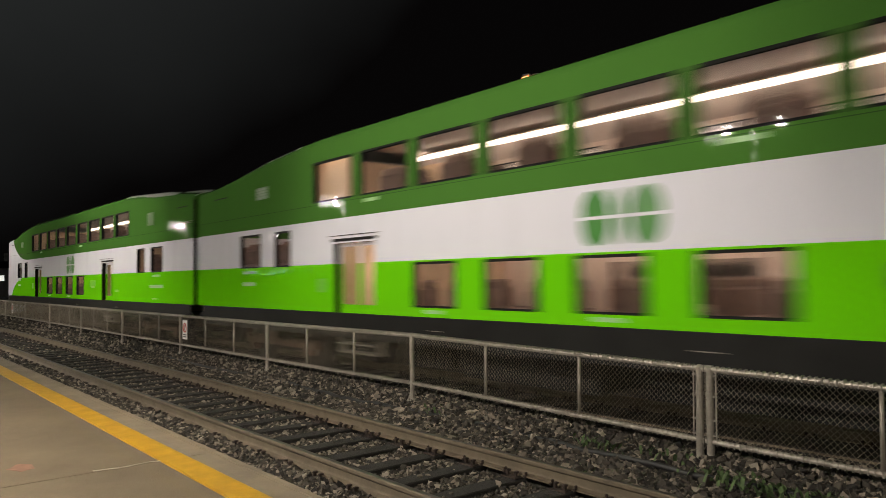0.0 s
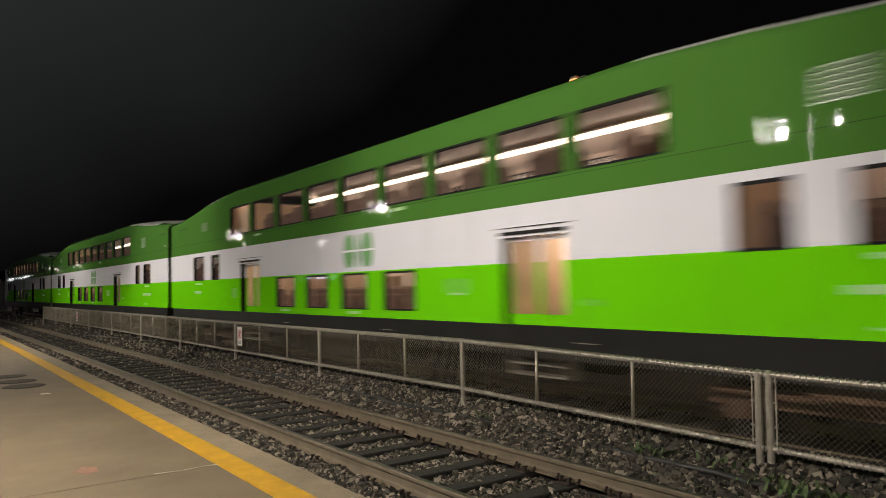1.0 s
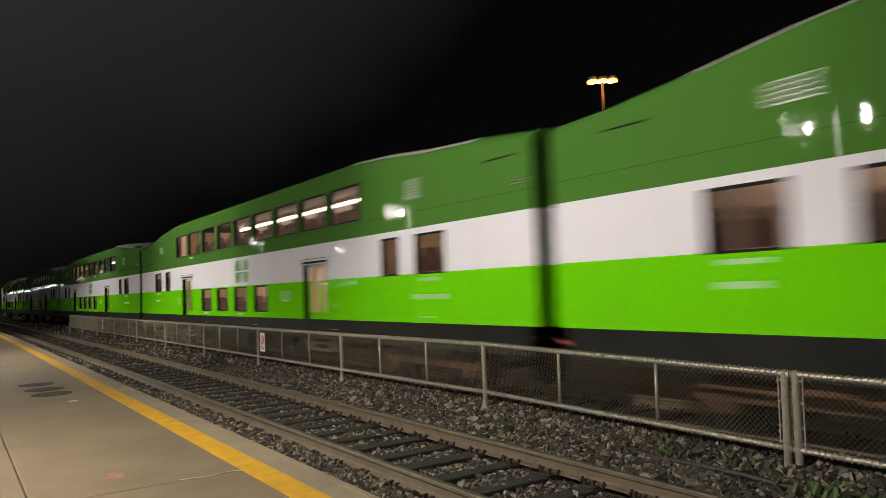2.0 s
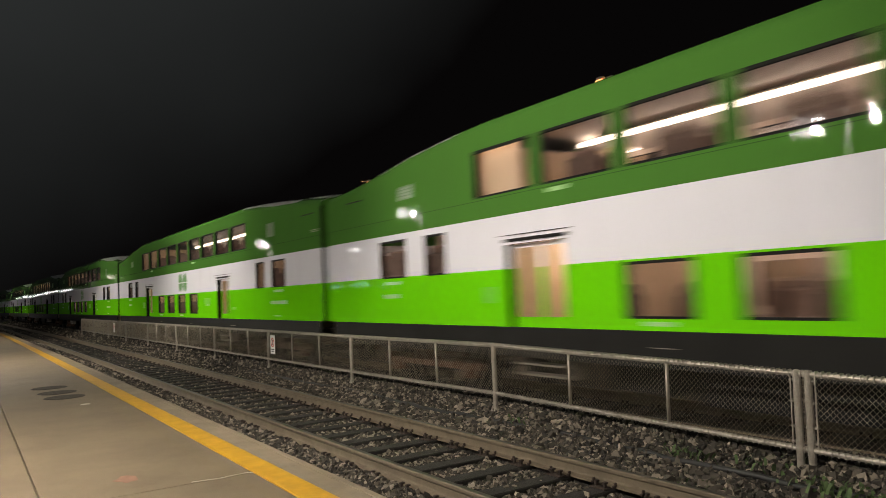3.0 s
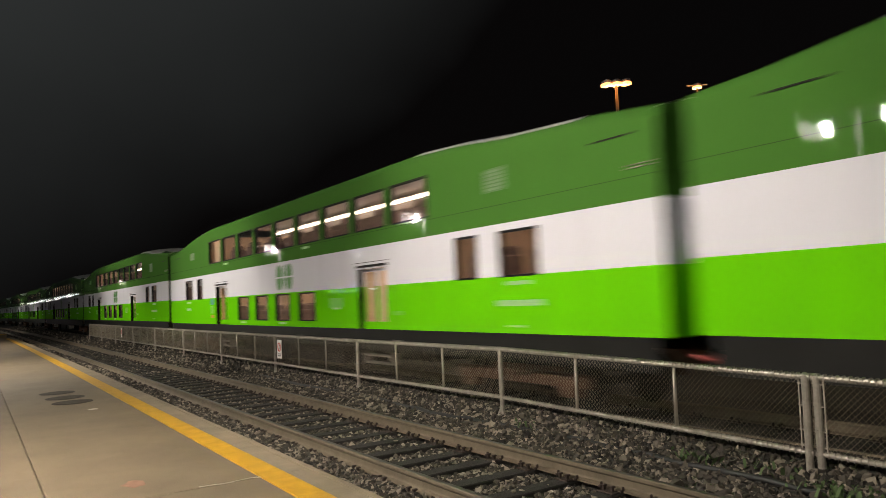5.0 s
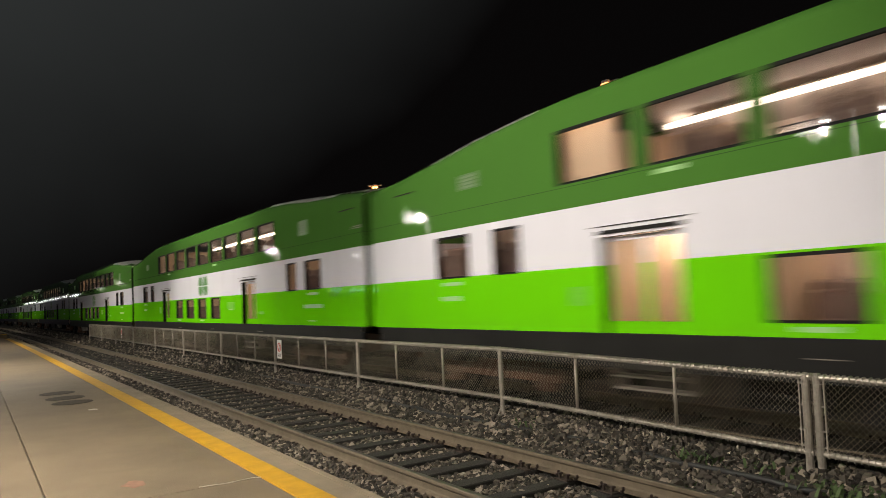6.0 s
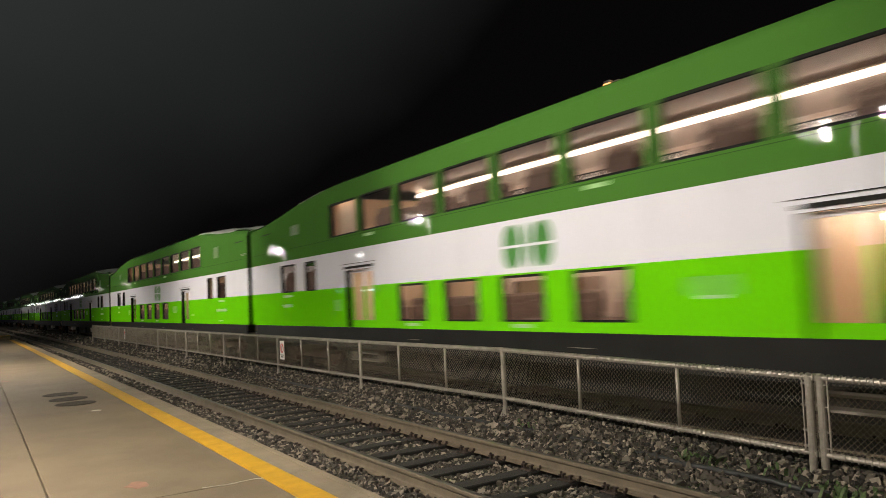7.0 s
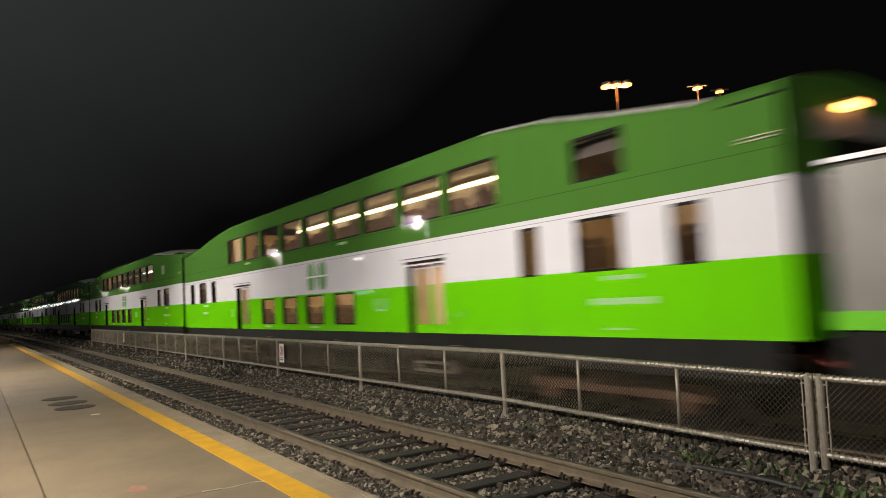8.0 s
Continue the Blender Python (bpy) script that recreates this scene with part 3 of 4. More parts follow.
def build_weeds():
    rng = random.Random(11)
    for s0, d0, count, spread in ((5.05, 6.42, 60, 0.14), (4.3, 6.5, 30, 0.3), (3.4, 6.35, 110, 0.3), (2.8, 6.3, 160, 0.35), (2.2, 6.3, 160, 0.45), (7.8, 6.4, 20, 0.15), (1.5, 6.2, 120, 0.5), (4.6, 5.75, 20, 0.3)):
        b = Build()
        for _ in range(count):
            s, d = rng.gauss(0, spread), rng.gauss(0, spread * 0.5)
            h, t, w = rng.uniform(0.03, 0.10), rng.uniform(0, 6.28), rng.uniform(0.008, 0.02)
            lx, ly = math.cos(t) * h * 0.8, math.sin(t) * h * 0.8
            z = 0.0
            b.add([(d - math.sin(t) * w, s + math.cos(t) * w, z), (d + math.sin(t) * w, s - math.cos(t) * w, z), (d + lx * 0.6 + math.sin(t) * w, s + ly * 0.6 - math.cos(t) * w, h * 0.8), (d + lx * 0.6 - math.sin(t) * w, s + ly * 0.6 + math.cos(t) * w, h * 0.8), (d + lx, s + ly, h)], [(0, 1, 2, 3), (3, 2, 4)])
        ob = child("weed_patch", b.mesh("weed_patch", M["weed"]), None, at_line(s0, d0, bed_height(d0) + 0.005))
        tagged(ob, "low patch of green weeds among the ballast", "weeds", kind="stuff")


# ---- lamps ----
def build_platform_lamp(s, watts, foot=PLATFORM_Z):
    lamp = thing("platform_lamp", at_line(s, -2.0, 0), "grey platform lamp post with two white lamp heads", "lamp post", "lamp posts along the platform")
    b = Build()
    b.tube([(0, 0, foot), (0, 0, 0.45)], 0.11, 12).tube([(0, 0, 0.45), (0, 0, 5.45)], [0.07, 0.05], 12)
    part("pole", b, M["post"], lamp)
    part("arm", Build().tube([(0, -0.75, 5.45), (0, 0.75, 5.45)], 0.03, 8), M["post"], lamp)
    for y in (-0.65, 0.65):
        b = Build()
        b.tube([(0, y, 5.52), (0, y, 5.46), (0, y, 5.36)], [0.08, 0.16, 0.22], 14)
        head = part("lamp_head", b, M["post"], lamp)
        part("lens", Build().tube([(0, y, 5.355), (0, y, 5.335)], [0.14, 0.13], 14), M["lens"], head, "glowing white lens")
        sgn = 1 if y > 0 else -1
        # unseen plate added to cut the sideways light and darken the train between posts
        part("light_cutoff_plate", Build().box(-0.30, 0.62, y + sgn * 0.30 - 0.008, y + sgn * 0.30 + 0.008, 5.00, 5.46), M["post"], head)
        d = bpy.data.lights.new("lamp_light", "POINT")
        d.energy, d.color, d.shadow_soft_size = watts, (1.0, 0.905, 0.78), 0.07
        lo = new("lamp_light", d)
        lo.parent = lamp
        lo.matrix_basis = pose(0, y, 5.17)


def build_sodium_lamp(x, y, z, watts, heads):
    lamp = thing("sodium_lamp", pose(x, y, -0.62), "tall car-park mast with orange sodium lamps", "lamp mast", "sodium masts beyond the train")
    h = z + 0.62
    part("mast", Build().tube([(0, 0, 0), (0, 0, h)], [0.14, 0.07], 10), M["mast"], lamp)
    part("crossarm", Build().tube([(-0.5, 0.4, h), (0.5, -0.4, h)], 0.04, 8), M["post"], lamp)
    for k in range(heads):
        q = (k / (heads - 1) * 2 - 1) if heads > 1 else 0.0
        head = part("lamp_head", Build().box(-0.16, 0.16, -0.22, 0.22, h - 0.05, h + 0.10, 0, 0.04, pose(q * 0.40, -q * 0.32, 0)), M["post"], lamp)
        part("lens", Build().box(-0.20, 0.20, -0.26, 0.26, h - 0.22, h - 0.06, 0, 0.05, pose(q * 0.40, -q * 0.32, 0)), M["sodium"], head, "glowing orange lens")
    if watts:
        d = bpy.data.lights.new("sodium_light", "POINT")
        d.energy, d.color, d.shadow_soft_size = watts, (1.0, 0.45, 0.12), 0.3
        lo = new("sodium_light", d)
        lo.parent = lamp
        lo.matrix_basis = pose(0, 0, h - 0.6)


def build_canopy():
    """The far shelter roof over the platform, with tubes beneath it."""
    # out of view: added to carry the lights mirrored along the far cars
    canopy = thing("platform_canopy", Matrix.Identity(4), "long flat platform canopy with rows of small white lights", "canopy")
    b = Build()
    ribbon(b, 128.0, 246.0, [(-7.0, 4.75), (-0.4, 4.75), (-0.4, 4.95), (-7.0, 4.95)], 6.0)
    part("canopy_roof", b, M["post"], canopy)
    for k in range(15):
        s = 131.0 + 8.0 * k
        part("column", Build().tube([along(s, -3.6, -0.62), along(s, -3.6, 4.75)], 0.09, 10), M["post"], canopy)
        for ds in (1.0, 4.9):
            if s + ds < 243.0:
                part("tube_light", Build().tube([along(s + ds, -1.2 - 0.3 * (k % 3), 4.66), along(s + ds + 0.45, -1.2 - 0.3 * (k % 3), 4.66)], 0.08, 8), M["tube_glow"], canopy, "glowing white light")


def build_station_house():
    """A low pale building past the far end of the fence, with a lit window and a blue-lit sign."""
    house = thing("station_house", pose(18.0, 150.0, -0.62), "low pale station building with a dark roof and lit window", "building")
    b = Build()
    b.box(-9.0, 9.0, 0.0, 0.3, 0, 5.2).box(-9.0, -8.7, 0.3, 7.0, 0, 5.2).box(8.7, 9.0, 0.3, 7.0, 0, 5.2).box(-9.0, 9.0, 7.0, 7.3, 0, 5.2)
    part("wall", b, M["wall_panel"], house)
    part("roof", Build().box(-9.6, 9.6, -0.8, 7.8, 5.2, 6.6, 0, 0.3), M["under"], house, "dark flat roof")
    for x in (-5.5, 0.2, 3.6):
        w = part("window", Build().box(x, x + 1.0, -0.03, 0.0, 2.9, 4.0), M["under"], house)
        part("pane", Build().box(x + 0.06, x + 0.94, -0.05, -0.03, 2.96, 3.94), M["small_pane"], w, "softly lit pane")
    part("door", Build().box(-2.6, -1.5, -0.05, 0.0, 0.1, 2.5), M["under"], house)
    part("lit_sign", Build().box(-3.9, -2.9, -0.15, -0.03, 2.7, 3.2), M["blue_glow"], house, "small blue-white lit sign")
    for x in (-4.0, -3.0):
        part("roof_lamp", Build().box(x - 0.2, x + 0.2, -0.5, -0.1, 6.9, 7.1, 0, 0.05).box(x - 0.03, x + 0.03, -0.33, -0.27, 6.6, 6.9), M["sodium"], house, "small orange lamp")


def build_shelter():
    """A small glazed shelter further along the platform, with a bluish tube under its roof edge."""
    # unseen; added to hold the bluish and white lights that the train's side mirrors
    m = at_line(37.0, -4.6, PLATFORM_Z)
    shelter = thing("platform_shelter", m, "glazed platform shelter with a bluish tube light", "shelter")
    part("shelter_roof", Build().box(-1.0, 0.8, -3.2, 3.2, 2.45, 2.56, 0, 0.03), M["post"], shelter)
    for x in (-0.9, 0.6):
        for y in (-3.0, 3.0):
            part("shelter_post", Build().box(x - 0.04, x + 0.04, y - 0.04, y + 0.04, 0, 2.45), M["post"], shelter)
    for y in (-1.5, 1.5):
        pane = part("glass_panel", Build().box(-0.905, -0.895, y - 1.4, y + 1.4, 0.25, 2.3), M["glass_clear"], shelter)
    part("tube_light", Build().tube([(0.66, -2.6, 2.14), (0.66, -0.2, 2.14)], 0.05, 8), M["screen"], shelter, "bluish glowing tube")
    part("tube_light", Build().tube([(0.66, 0.6, 2.16), (0.66, 2.4, 2.16)], 0.035, 8), M["screen"], shelter, "bluish glowing tube")
    part("mast", Build().tube([(0.75, -1.2, 2.5), (0.75, -1.2, 4.1)], 0.04, 8), M["post"], shelter)
    part("floodlight", Build().box(0.68, 0.86, -1.5, -0.7, 4.0, 4.10, 0, 0.02), M["lens"], shelter, "small white floodlight")


def build_cable():
    """A black cable that lies loosely on the stones before the fence."""
    rng = random.Random(9)
    b = Build()
    pts = []
    s = 1.0
    while s < 19.0:
        pts.append(along(s, 6.30 + 0.06 * math.sin(s * 1.1) + rng.uniform(-0.03, 0.03), -0.048 + rng.uniform(-0.012, 0.012)))
        s += 0.35
    # radius enlarged so the black tube also stands in for the cable's shadow
    b.tube(pts, 0.032, 7)
    tagged(child("cable", b.mesh("cable", M["cable"], True)), "black cable lying loose on the ballast by the fence, thickened for its shadow", "cable")


# ---- the train ----
HALF = PITCH / 2
BODY0, BODY1 = 0.19, 25.72      # body ends, measured back from the front coupler
T_IN = 0.08                     # wall thickness
DOORS = ((6.68, 7.98), (17.42, 18.70))
LOWER = tuple((9.08 + 1.66 * k, 10.10 + 1.66 * k) for k in range(4))
UPPER = tuple((5.95 + 1.63 * k, 7.32 + 1.63 * k) for k in range(9))
ENDS = ((2.65, 3.62), (4.33, 4.98), (21.22, 21.85), (22.46, 23.38))
ENDS_OLD = ((1.1, 1.56), (2.33, 3.16), (3.95, 4.40), (20.9, 21.3), (22.15, 22.95), (23.78, 24.2))
Z_LOWER, Z_UPPER, Z_END, Z_DOOR = (1.40, 2.07), (3.33, 4.07), (2.13, 2.82), (1.12, 2.50)


ROOF_U = (BODY0, 1.2, 2.5, 3.8, 5.4, 6.2, 20.0, 21.4, 22.7, 24.3, BODY1)
ROOF_Z = (3.93, 3.98, 4.11, 4.27, 4.39, 4.42, 4.42, 4.34, 4.21, 4.12, 3.97)


def wall_top(u):
    return float(np.interp(u, ROOF_U, ROOF_Z))


def side_wall(openings, side, z_low):
    """One side of a car body with its real openings, outer and inner skins and reveals."""
    us = sorted({*ROOF_U, *[u for o in openings for u in o[:2]]})
    zs = sorted({z_low, 3.90, 4.42, *[z for o in openings for z in o[2:]]})
    zs = [z for z in zs if z < 4.42] + [4.42]
    xo, xi = side * CAR_W, side * (CAR_W - T_IN)
    b = Build()
    ids = {}

    def vid(i, j, inner):
        key = (i, j, inner)
        if key not in ids:
            u = us[i]
            z = min(zs[j], wall_top(u)) if j < len(zs) - 1 else wall_top(u)
            ids[key] = len(b.v)
            b.v.append((xi if inner else xo, HALF - u, z))
        return ids[key]

    def filled(i, j):
        if not (0 <= i < len(us) - 1 and 0 <= j < len(zs) - 1):
            return False
        u, z = (us[i] + us[i + 1]) / 2, (zs[j] + zs[j + 1]) / 2
        if zs[j] >= max(wall_top(us[i]), wall_top(us[i + 1])) - 0.001:
            return False
        return not any(a < u < c and d < z < e for a, c, d, e in openings)

    for i in range(len(us) - 1):
        for j in range(len(zs) - 1):
            if not filled(i, j):
                continue
            q = [(i, j), (i + 1, j), (i + 1, j + 1), (i, j + 1)]
            b.f.append(tuple(vid(*c, False) for c in (q if side > 0 else q[::-1])))
            b.i.append(0)
            b.f.append(tuple(vid(*c, True) for c in (q[::-1] if side > 0 else q)))
            b.i.append(1)
            for (di, dj), (p, r) in (((0, -1), (q[0], q[1])), ((1, 0), (q[1], q[2])), ((0, 1), (q[2], q[3])), ((-1, 0), (q[3], q[0]))):
                if not filled(i + di, j + dj):
                    b.f.append((vid(*p, False), vid(*r, False), vid(*r, True), vid(*p, True)))
                    b.i.append(2)
    return b


def roof(cab):
    prof = ((1.5, 0.0), (1.49, 0.05), (1.455, 0.10), (1.38, 0.15), (1.25, 0.19), (0.6, 0.30), (0.0, 0.34), (-0.6, 0.30), (-1.25, 0.19), (-1.38, 0.15), (-1.455, 0.10), (-1.49, 0.05), (-1.5, 0.0))
    us = ROOF_U
    b = Build()
    k = len(prof)
    vs = [(x, HALF - u, wall_top(u) + z) for u in us for x, z in prof]
    fs, idx = [], []
    for a in range(len(us) - 1):
        for j in range(k - 1):
            fs.append((a * k + j, a * k + j + 1, (a + 1) * k + j + 1, (a + 1) * k + j))
            pale = 2.4 < us[a] < 5.3 or 20.0 <= us[a] < 24.2
            idx.append(1 if (2 if pale else 4) <= j <= (9 if pale else 7) else 0)
    b.v, b.f, b.i = vs, fs, idx
    return b


def end_wall(u, facing, hole):
    """The flat end with a gangway opening."""
    b = Build()
    prof = [(1.5, 0.0), (1.455, 0.10), (1.25, 0.19), (0.6, 0.30), (0.0, 0.34), (-0.6, 0.30), (-1.25, 0.19), (-1.455, 0.10), (-1.5, 0.0)]
    t = wall_top(u)
    outer = [(1.49, 1.234)] + [(x * 0.995, t + z - 0.005) for x, z in prof] + [(-1.49, 1.234)]
    for dy in (0.0, -facing * 0.06):
        b.v += [(x, HALF - u + dy, z) for x, z in outer]
    k = len(outer)
    b.f += [tuple(range(k)) if facing < 0 else tuple(range(k - 1, -1, -1)), tuple(range(2 * k - 1, k - 1, -1))]
    b.i += [0, 0]
    return b


def build_coach(name, label, ends, strip, dark_upper=(), cab=False, glow_windows=True):
    """A bilevel coach about its centre at rail level, y towards its front."""
    car = thing(name, Matrix.Identity(4), label, "railway car", "cars of the commuter train")
    skin = M["livery_cab"] if cab else M["livery_old"] if dark_upper else M["livery"]
    z_low = 1.234
    opens = [(a, c, *Z_LOWER) for a, c in LOWER] + [(a, c, *Z_UPPER) for a, c in UPPER] + [(a, c, *Z_END) for a, c in ends] + [(a, c, z_low, Z_DOOR[1]) for a, c in DOORS]
    opens += list(dark_upper)
    for side in (-1, 1):
        wall = part("side_wall", side_wall(opens, side, z_low), [skin, M["lining"], M["rubber"]], car, "lime, white and dark green painted side")
        # panes sit inside the reveals, with a rubber rim
        for a, c, z0, z1 in opens:
            if (a, c) in DOORS:
                continue
            x = side * (CAR_W - 0.028)
            y0, y1 = HALF - c, HALF - a
            smoked = (a, c, z0, z1) in dark_upper or not glow_windows
            b = Build().add([(x, y0, z0), (x, y1, z0), (x, y1, z1), (x, y0, z1)], [(0, 1, 2, 3)])
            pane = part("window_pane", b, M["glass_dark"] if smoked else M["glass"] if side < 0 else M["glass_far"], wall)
            pane.visible_shadow = False
            b = Build()
            xo = side * (CAR_W + 0.006)
            for q in ((y0 - 0.02, y1 + 0.02, z1 - 0.01, z1 + 0.03), (y0 - 0.02, y1 + 0.02, z0 - 0.02, z0 + 0.012), (y0 - 0.02, y0 + 0.014, z0 + 0.012, z1 - 0.01), (y1 - 0.014, y1 + 0.02, z0 + 0.012, z1 - 0.01)):
                b.box(min(xo, xo - side * 0.03), max(xo, xo - side * 0.03), *q)
            part("window_gasket", b, M["rubber"], wall)
        # recessed pairs of door leaves, a dark header and a step well
        for a, c in DOORS:
            y0, y1 = HALF - c, HALF - a
            mid = (y0 + y1) / 2
            xd = side * (CAR_W - 0.17)
            for p, q in ((y0 + 0.002, mid - 0.004), (mid + 0.004, y1 - 0.002)):
                b = Build()
                x0, x1 = min(xd, xd + side * 0.04), max(xd, xd + side * 0.04)
                b.box(x0, x1, p, q, 1.10, 1.38).box(x0, x1, p, q, 2.44, Z_DOOR[1]).box(x0, x1, p, p + 0.045, 1.38, 2.44).box(x0, x1, q - 0.045, q, 1.38, 2.44)
                leaf = part("door_leaf", b, skin, car)
                pane = part("door_window", Build().add([((x0 + x1) / 2, p + 0.045, 1.38), ((x0 + x1) / 2, q - 0.045, 1.38), ((x0 + x1) / 2, q - 0.045, 2.44), ((x0 + x1) / 2, p + 0.045, 2.44)], [(0, 1, 2, 3)]), M["glass_clear"], leaf)
                pane.visible_shadow = False
            b = Build()
            xa, xb = side * (CAR_W - 0.17), side * (CAR_W - 0.001)
            b.box(min(xa, xb), max(xa, xb), y0 - 0.012, y0, 0.82, Z_DOOR[1]).box(min(xa, xb), max(xa, xb), y1, y1 + 0.012, 0.82, Z_DOOR[1])
            b.box(min(xa, xb), max(xa, xb), y0, y1, 1.06, 1.10)
            part("door_well", b, M["rubber"], car, "black recess of the sliding doors")
            xo = side * CAR_W
            # two grating steps hung below the doorway
            for zt, xs in ((0.68, 0.0), (0.52, 0.03)):
                b = Build()
                xa, xb = side * (CAR_W - 0.03 - xs), side * (CAR_W - 0.24 - xs)
                b.box(min(xa, xb), max(xa, xb), y0 + 0.06, y1 - 0.06, zt - 0.015, zt + 0.015, 0, 0.004)
                for yy in (y0 + 0.04, y1 - 0.06):
                    b.box(min(xa, xb), max(xa, xb), yy, yy + 0.02, zt - 0.02, 0.80)
                part("door_step", b, M["galv"], car, "worn steel step below the door")
            b = Build().box(min(xo, xo + side * 0.025), max(xo, xo + side * 0.025), y0 - 0.06, y1 + 0.02, 2.535, 2.585, 0, 0.004)
            part("door_header", b, M["under"], car, "dark door track cover")
            part("drip_rail", Build().box(min(xo, xo + side * 0.03), max(xo, xo + side * 0.03), y0 - 0.16, y1 + 0.14, 2.637, 2.645), M["skirt"], car)
        # the operator's mark as two plain rounded green forms with a white bar
        xo = side * (CAR_W + 0.002)
        n = 20
        for yc, wide in ((-0.36, 0.22), (0.0, 0.07), (0.36, 0.22)):
            ring = []
            for k in range(n):
                t = 2 * math.pi * k / n
                ring.append((-0.13 + yc + math.copysign(abs(math.cos(t)) ** 0.8, math.cos(t)) * wide, 2.545 + math.copysign(abs(math.sin(t)) ** 0.8, math.sin(t)) * 0.34))
            vs = [(xo, y, z) for y, z in ring] + [(xo + side * 0.003, y, z) for y, z in ring]
            b = Build().add(vs, [tuple(range(n, 2 * n))] + [(k, (k + 1) % n, n + (k + 1) % n, n + k) for k in range(n)], 0)
            part("emblem", b, M["logo"], car, "rounded green emblem form")
        b = Build().box(min(xo, xo + side * 0.006), max(xo, xo + side * 0.006), -0.74, 0.48, 2.525, 2.565)
        part("emblem_bar", b, M["white"], car, "white bar across the emblem")
        # plain bars for the small writing
        for u0, u1, z0, z1 in ((22.35, 23.45, 1.66, 1.75), (22.6, 23.2, 1.985, 2.045), (22.6, 23.0, 1.33, 1.36), (2.75, 3.35, 1.72, 1.80), (2.8, 3.4, 1.985, 2.045), (9.35, 9.8, 1.29, 1.345), (12.65, 13.1, 1.29, 1.345), (16.1, 16.5, 1.66, 1.70), (14.4, 14.8, 3.19, 3.25), (7.7, 8.1, 3.19, 3.25)):
            b = Build().box(min(xo, xo + side * 0.003), max(xo, xo + side * 0.003), HALF - u1, HALF - u0, z0, z1)
            part("lettering_bar", b, M["label"], car, "pale bar of small lettering")
        # flush hatches in the lime panel
        for u0, u1, z0, z1 in ((15.95, 16.65, 1.70, 1.92), (6.05, 6.40, 1.60, 1.86), (18.95, 19.35, 1.52, 1.60)):
            b = Build().box(min(xo, xo + side * 0.003), max(xo, xo + side * 0.003), HALF - u1, HALF - u0, z0, z1)
            part("hatch", b, M["hatch"], car, "flush access hatch in duller lime")
        # fittings: grab rails, vent slots and a lime floor edge
        for u0, u1, z in ((1.2, 1.9, 3.80), (24.6, 25.3, 3.82)):
            b = Build().box(min(xo, xo + side * 0.02), max(xo, xo + side * 0.02), HALF - u1, HALF - u0, z, z + 0.02)
            part("vent_slot", b, M["under"], car)
        b = Build()
        b.box(min(xo, xo - side * 0.03), max(xo, xo - side * 0.03), HALF - BODY1 + 0.2, HALF - BODY0 - 0.2, 0.78, z_low)
        part("skirt", b, M["skirt"], car, "charcoal underframe skirt")
        for u0, u1 in ((9.5, 9.75), (14.0, 14.3), (18.9, 19.2)):
            b = Build().box(min(xo, xo + side * 0.012), max(xo, xo + side * 0.012), HALF - u1, HALF - u0, 1.02, 1.03)
            part("skirt_strip", b, M["galv"], car, "bright metal strip")
    part("roof", roof(cab), [skin, M["roof"]], car, "green rimmed pale grey roof", True)
    part("front_end", end_wall(BODY0, 1, True), M["white"] if cab else skin, car)
    part("rear_end", end_wall(BODY1, -1, True), skin, car)
    for u, sgn in ((0.0, 1), (BODY1 + 0.18, -1)):
        if cab and sgn > 0:
            continue
        y = HALF - u
        b = Build()
        for k in range(4):
            b.box(-0.62, 0.62, min(y - sgn * 0.24 + sgn * 0.06 * k, y - sgn * 0.18 + sgn * 0.06 * k), max(y - sgn * 0.24 + sgn * 0.06 * k, y - sgn * 0.18 + sgn * 0.06 * k) + 0.001, 1.15 - 0.01 * (k % 2), 3.35 + 0.03 * (k % 2))
        part("gangway", b, M["rubber"], car, "black rubber gangway bellows")
        for x in (-0.95, -0.75):
            pts = [(x, y - sgn * 0.5, 1.12), (x, y - sgn * 0.25, 0.98), (x, y, 0.92)]
            part("jumper_cable", Build().tube(pts, 0.035, 8), M["red_hose"], car, "dusty red jumper cable", True)
        part("coupler", Build().box(-0.15, 0.15, min(y, y - sgn * 0.8), max(y, y - sgn * 0.8), 0.72, 0.95, 0, 0.03), M["rust"], car)
        if sgn < 0:
            b = Build()
            for z in (3.375, 3.415):
                b.box(-1.535, -1.505, y + 0.28, y + 0.66, z, z + 0.010)
            part("hand_rail", b, M["galv"], car, "pale double grab rail")
            if not dark_upper:
                for u0, z0, count in ((22.15, 3.50, 6), (3.45, 3.60, 4)):
                    vent = part("vent_panel", Build().box(-1.508, -1.5, HALF - u0 - 0.55, HALF - u0, z0, z0 + 0.03 + 0.058 * count, 0, 0.004), M["green"], car, "slatted vent panel")
                    for q in range(count):
                        part("slat", Build().box(-1.520, -1.508, HALF - u0 - 0.52, HALF - u0 - 0.03, z0 + 0.025 + 0.058 * q, z0 + 0.060 + 0.058 * q), M["vent"], vent)
    if cab:
        # raked nose with a windscreen
        b = Build()
        y = HALF - BODY0
        b.add([(-1.5, y, 1.0), (1.5, y, 1.0), (1.5, y, 3.72), (-1.5, y, 3.72), (-1.25, y + 0.35, 1.0), (1.25, y + 0.35, 1.0), (1.25, y + 0.28, 3.0), (-1.25, y + 0.28, 3.0), (1.2, y + 0.02, 3.95), (-1.2, y + 0.02, 3.95)], [(4, 5, 6, 7), (7, 6, 8, 9), (0, 4, 7, 9, 3), (5, 1, 2, 8, 6), (9, 8, 2, 3)])
        nose = part("nose", b, M["white"], car, "raked white cab nose")
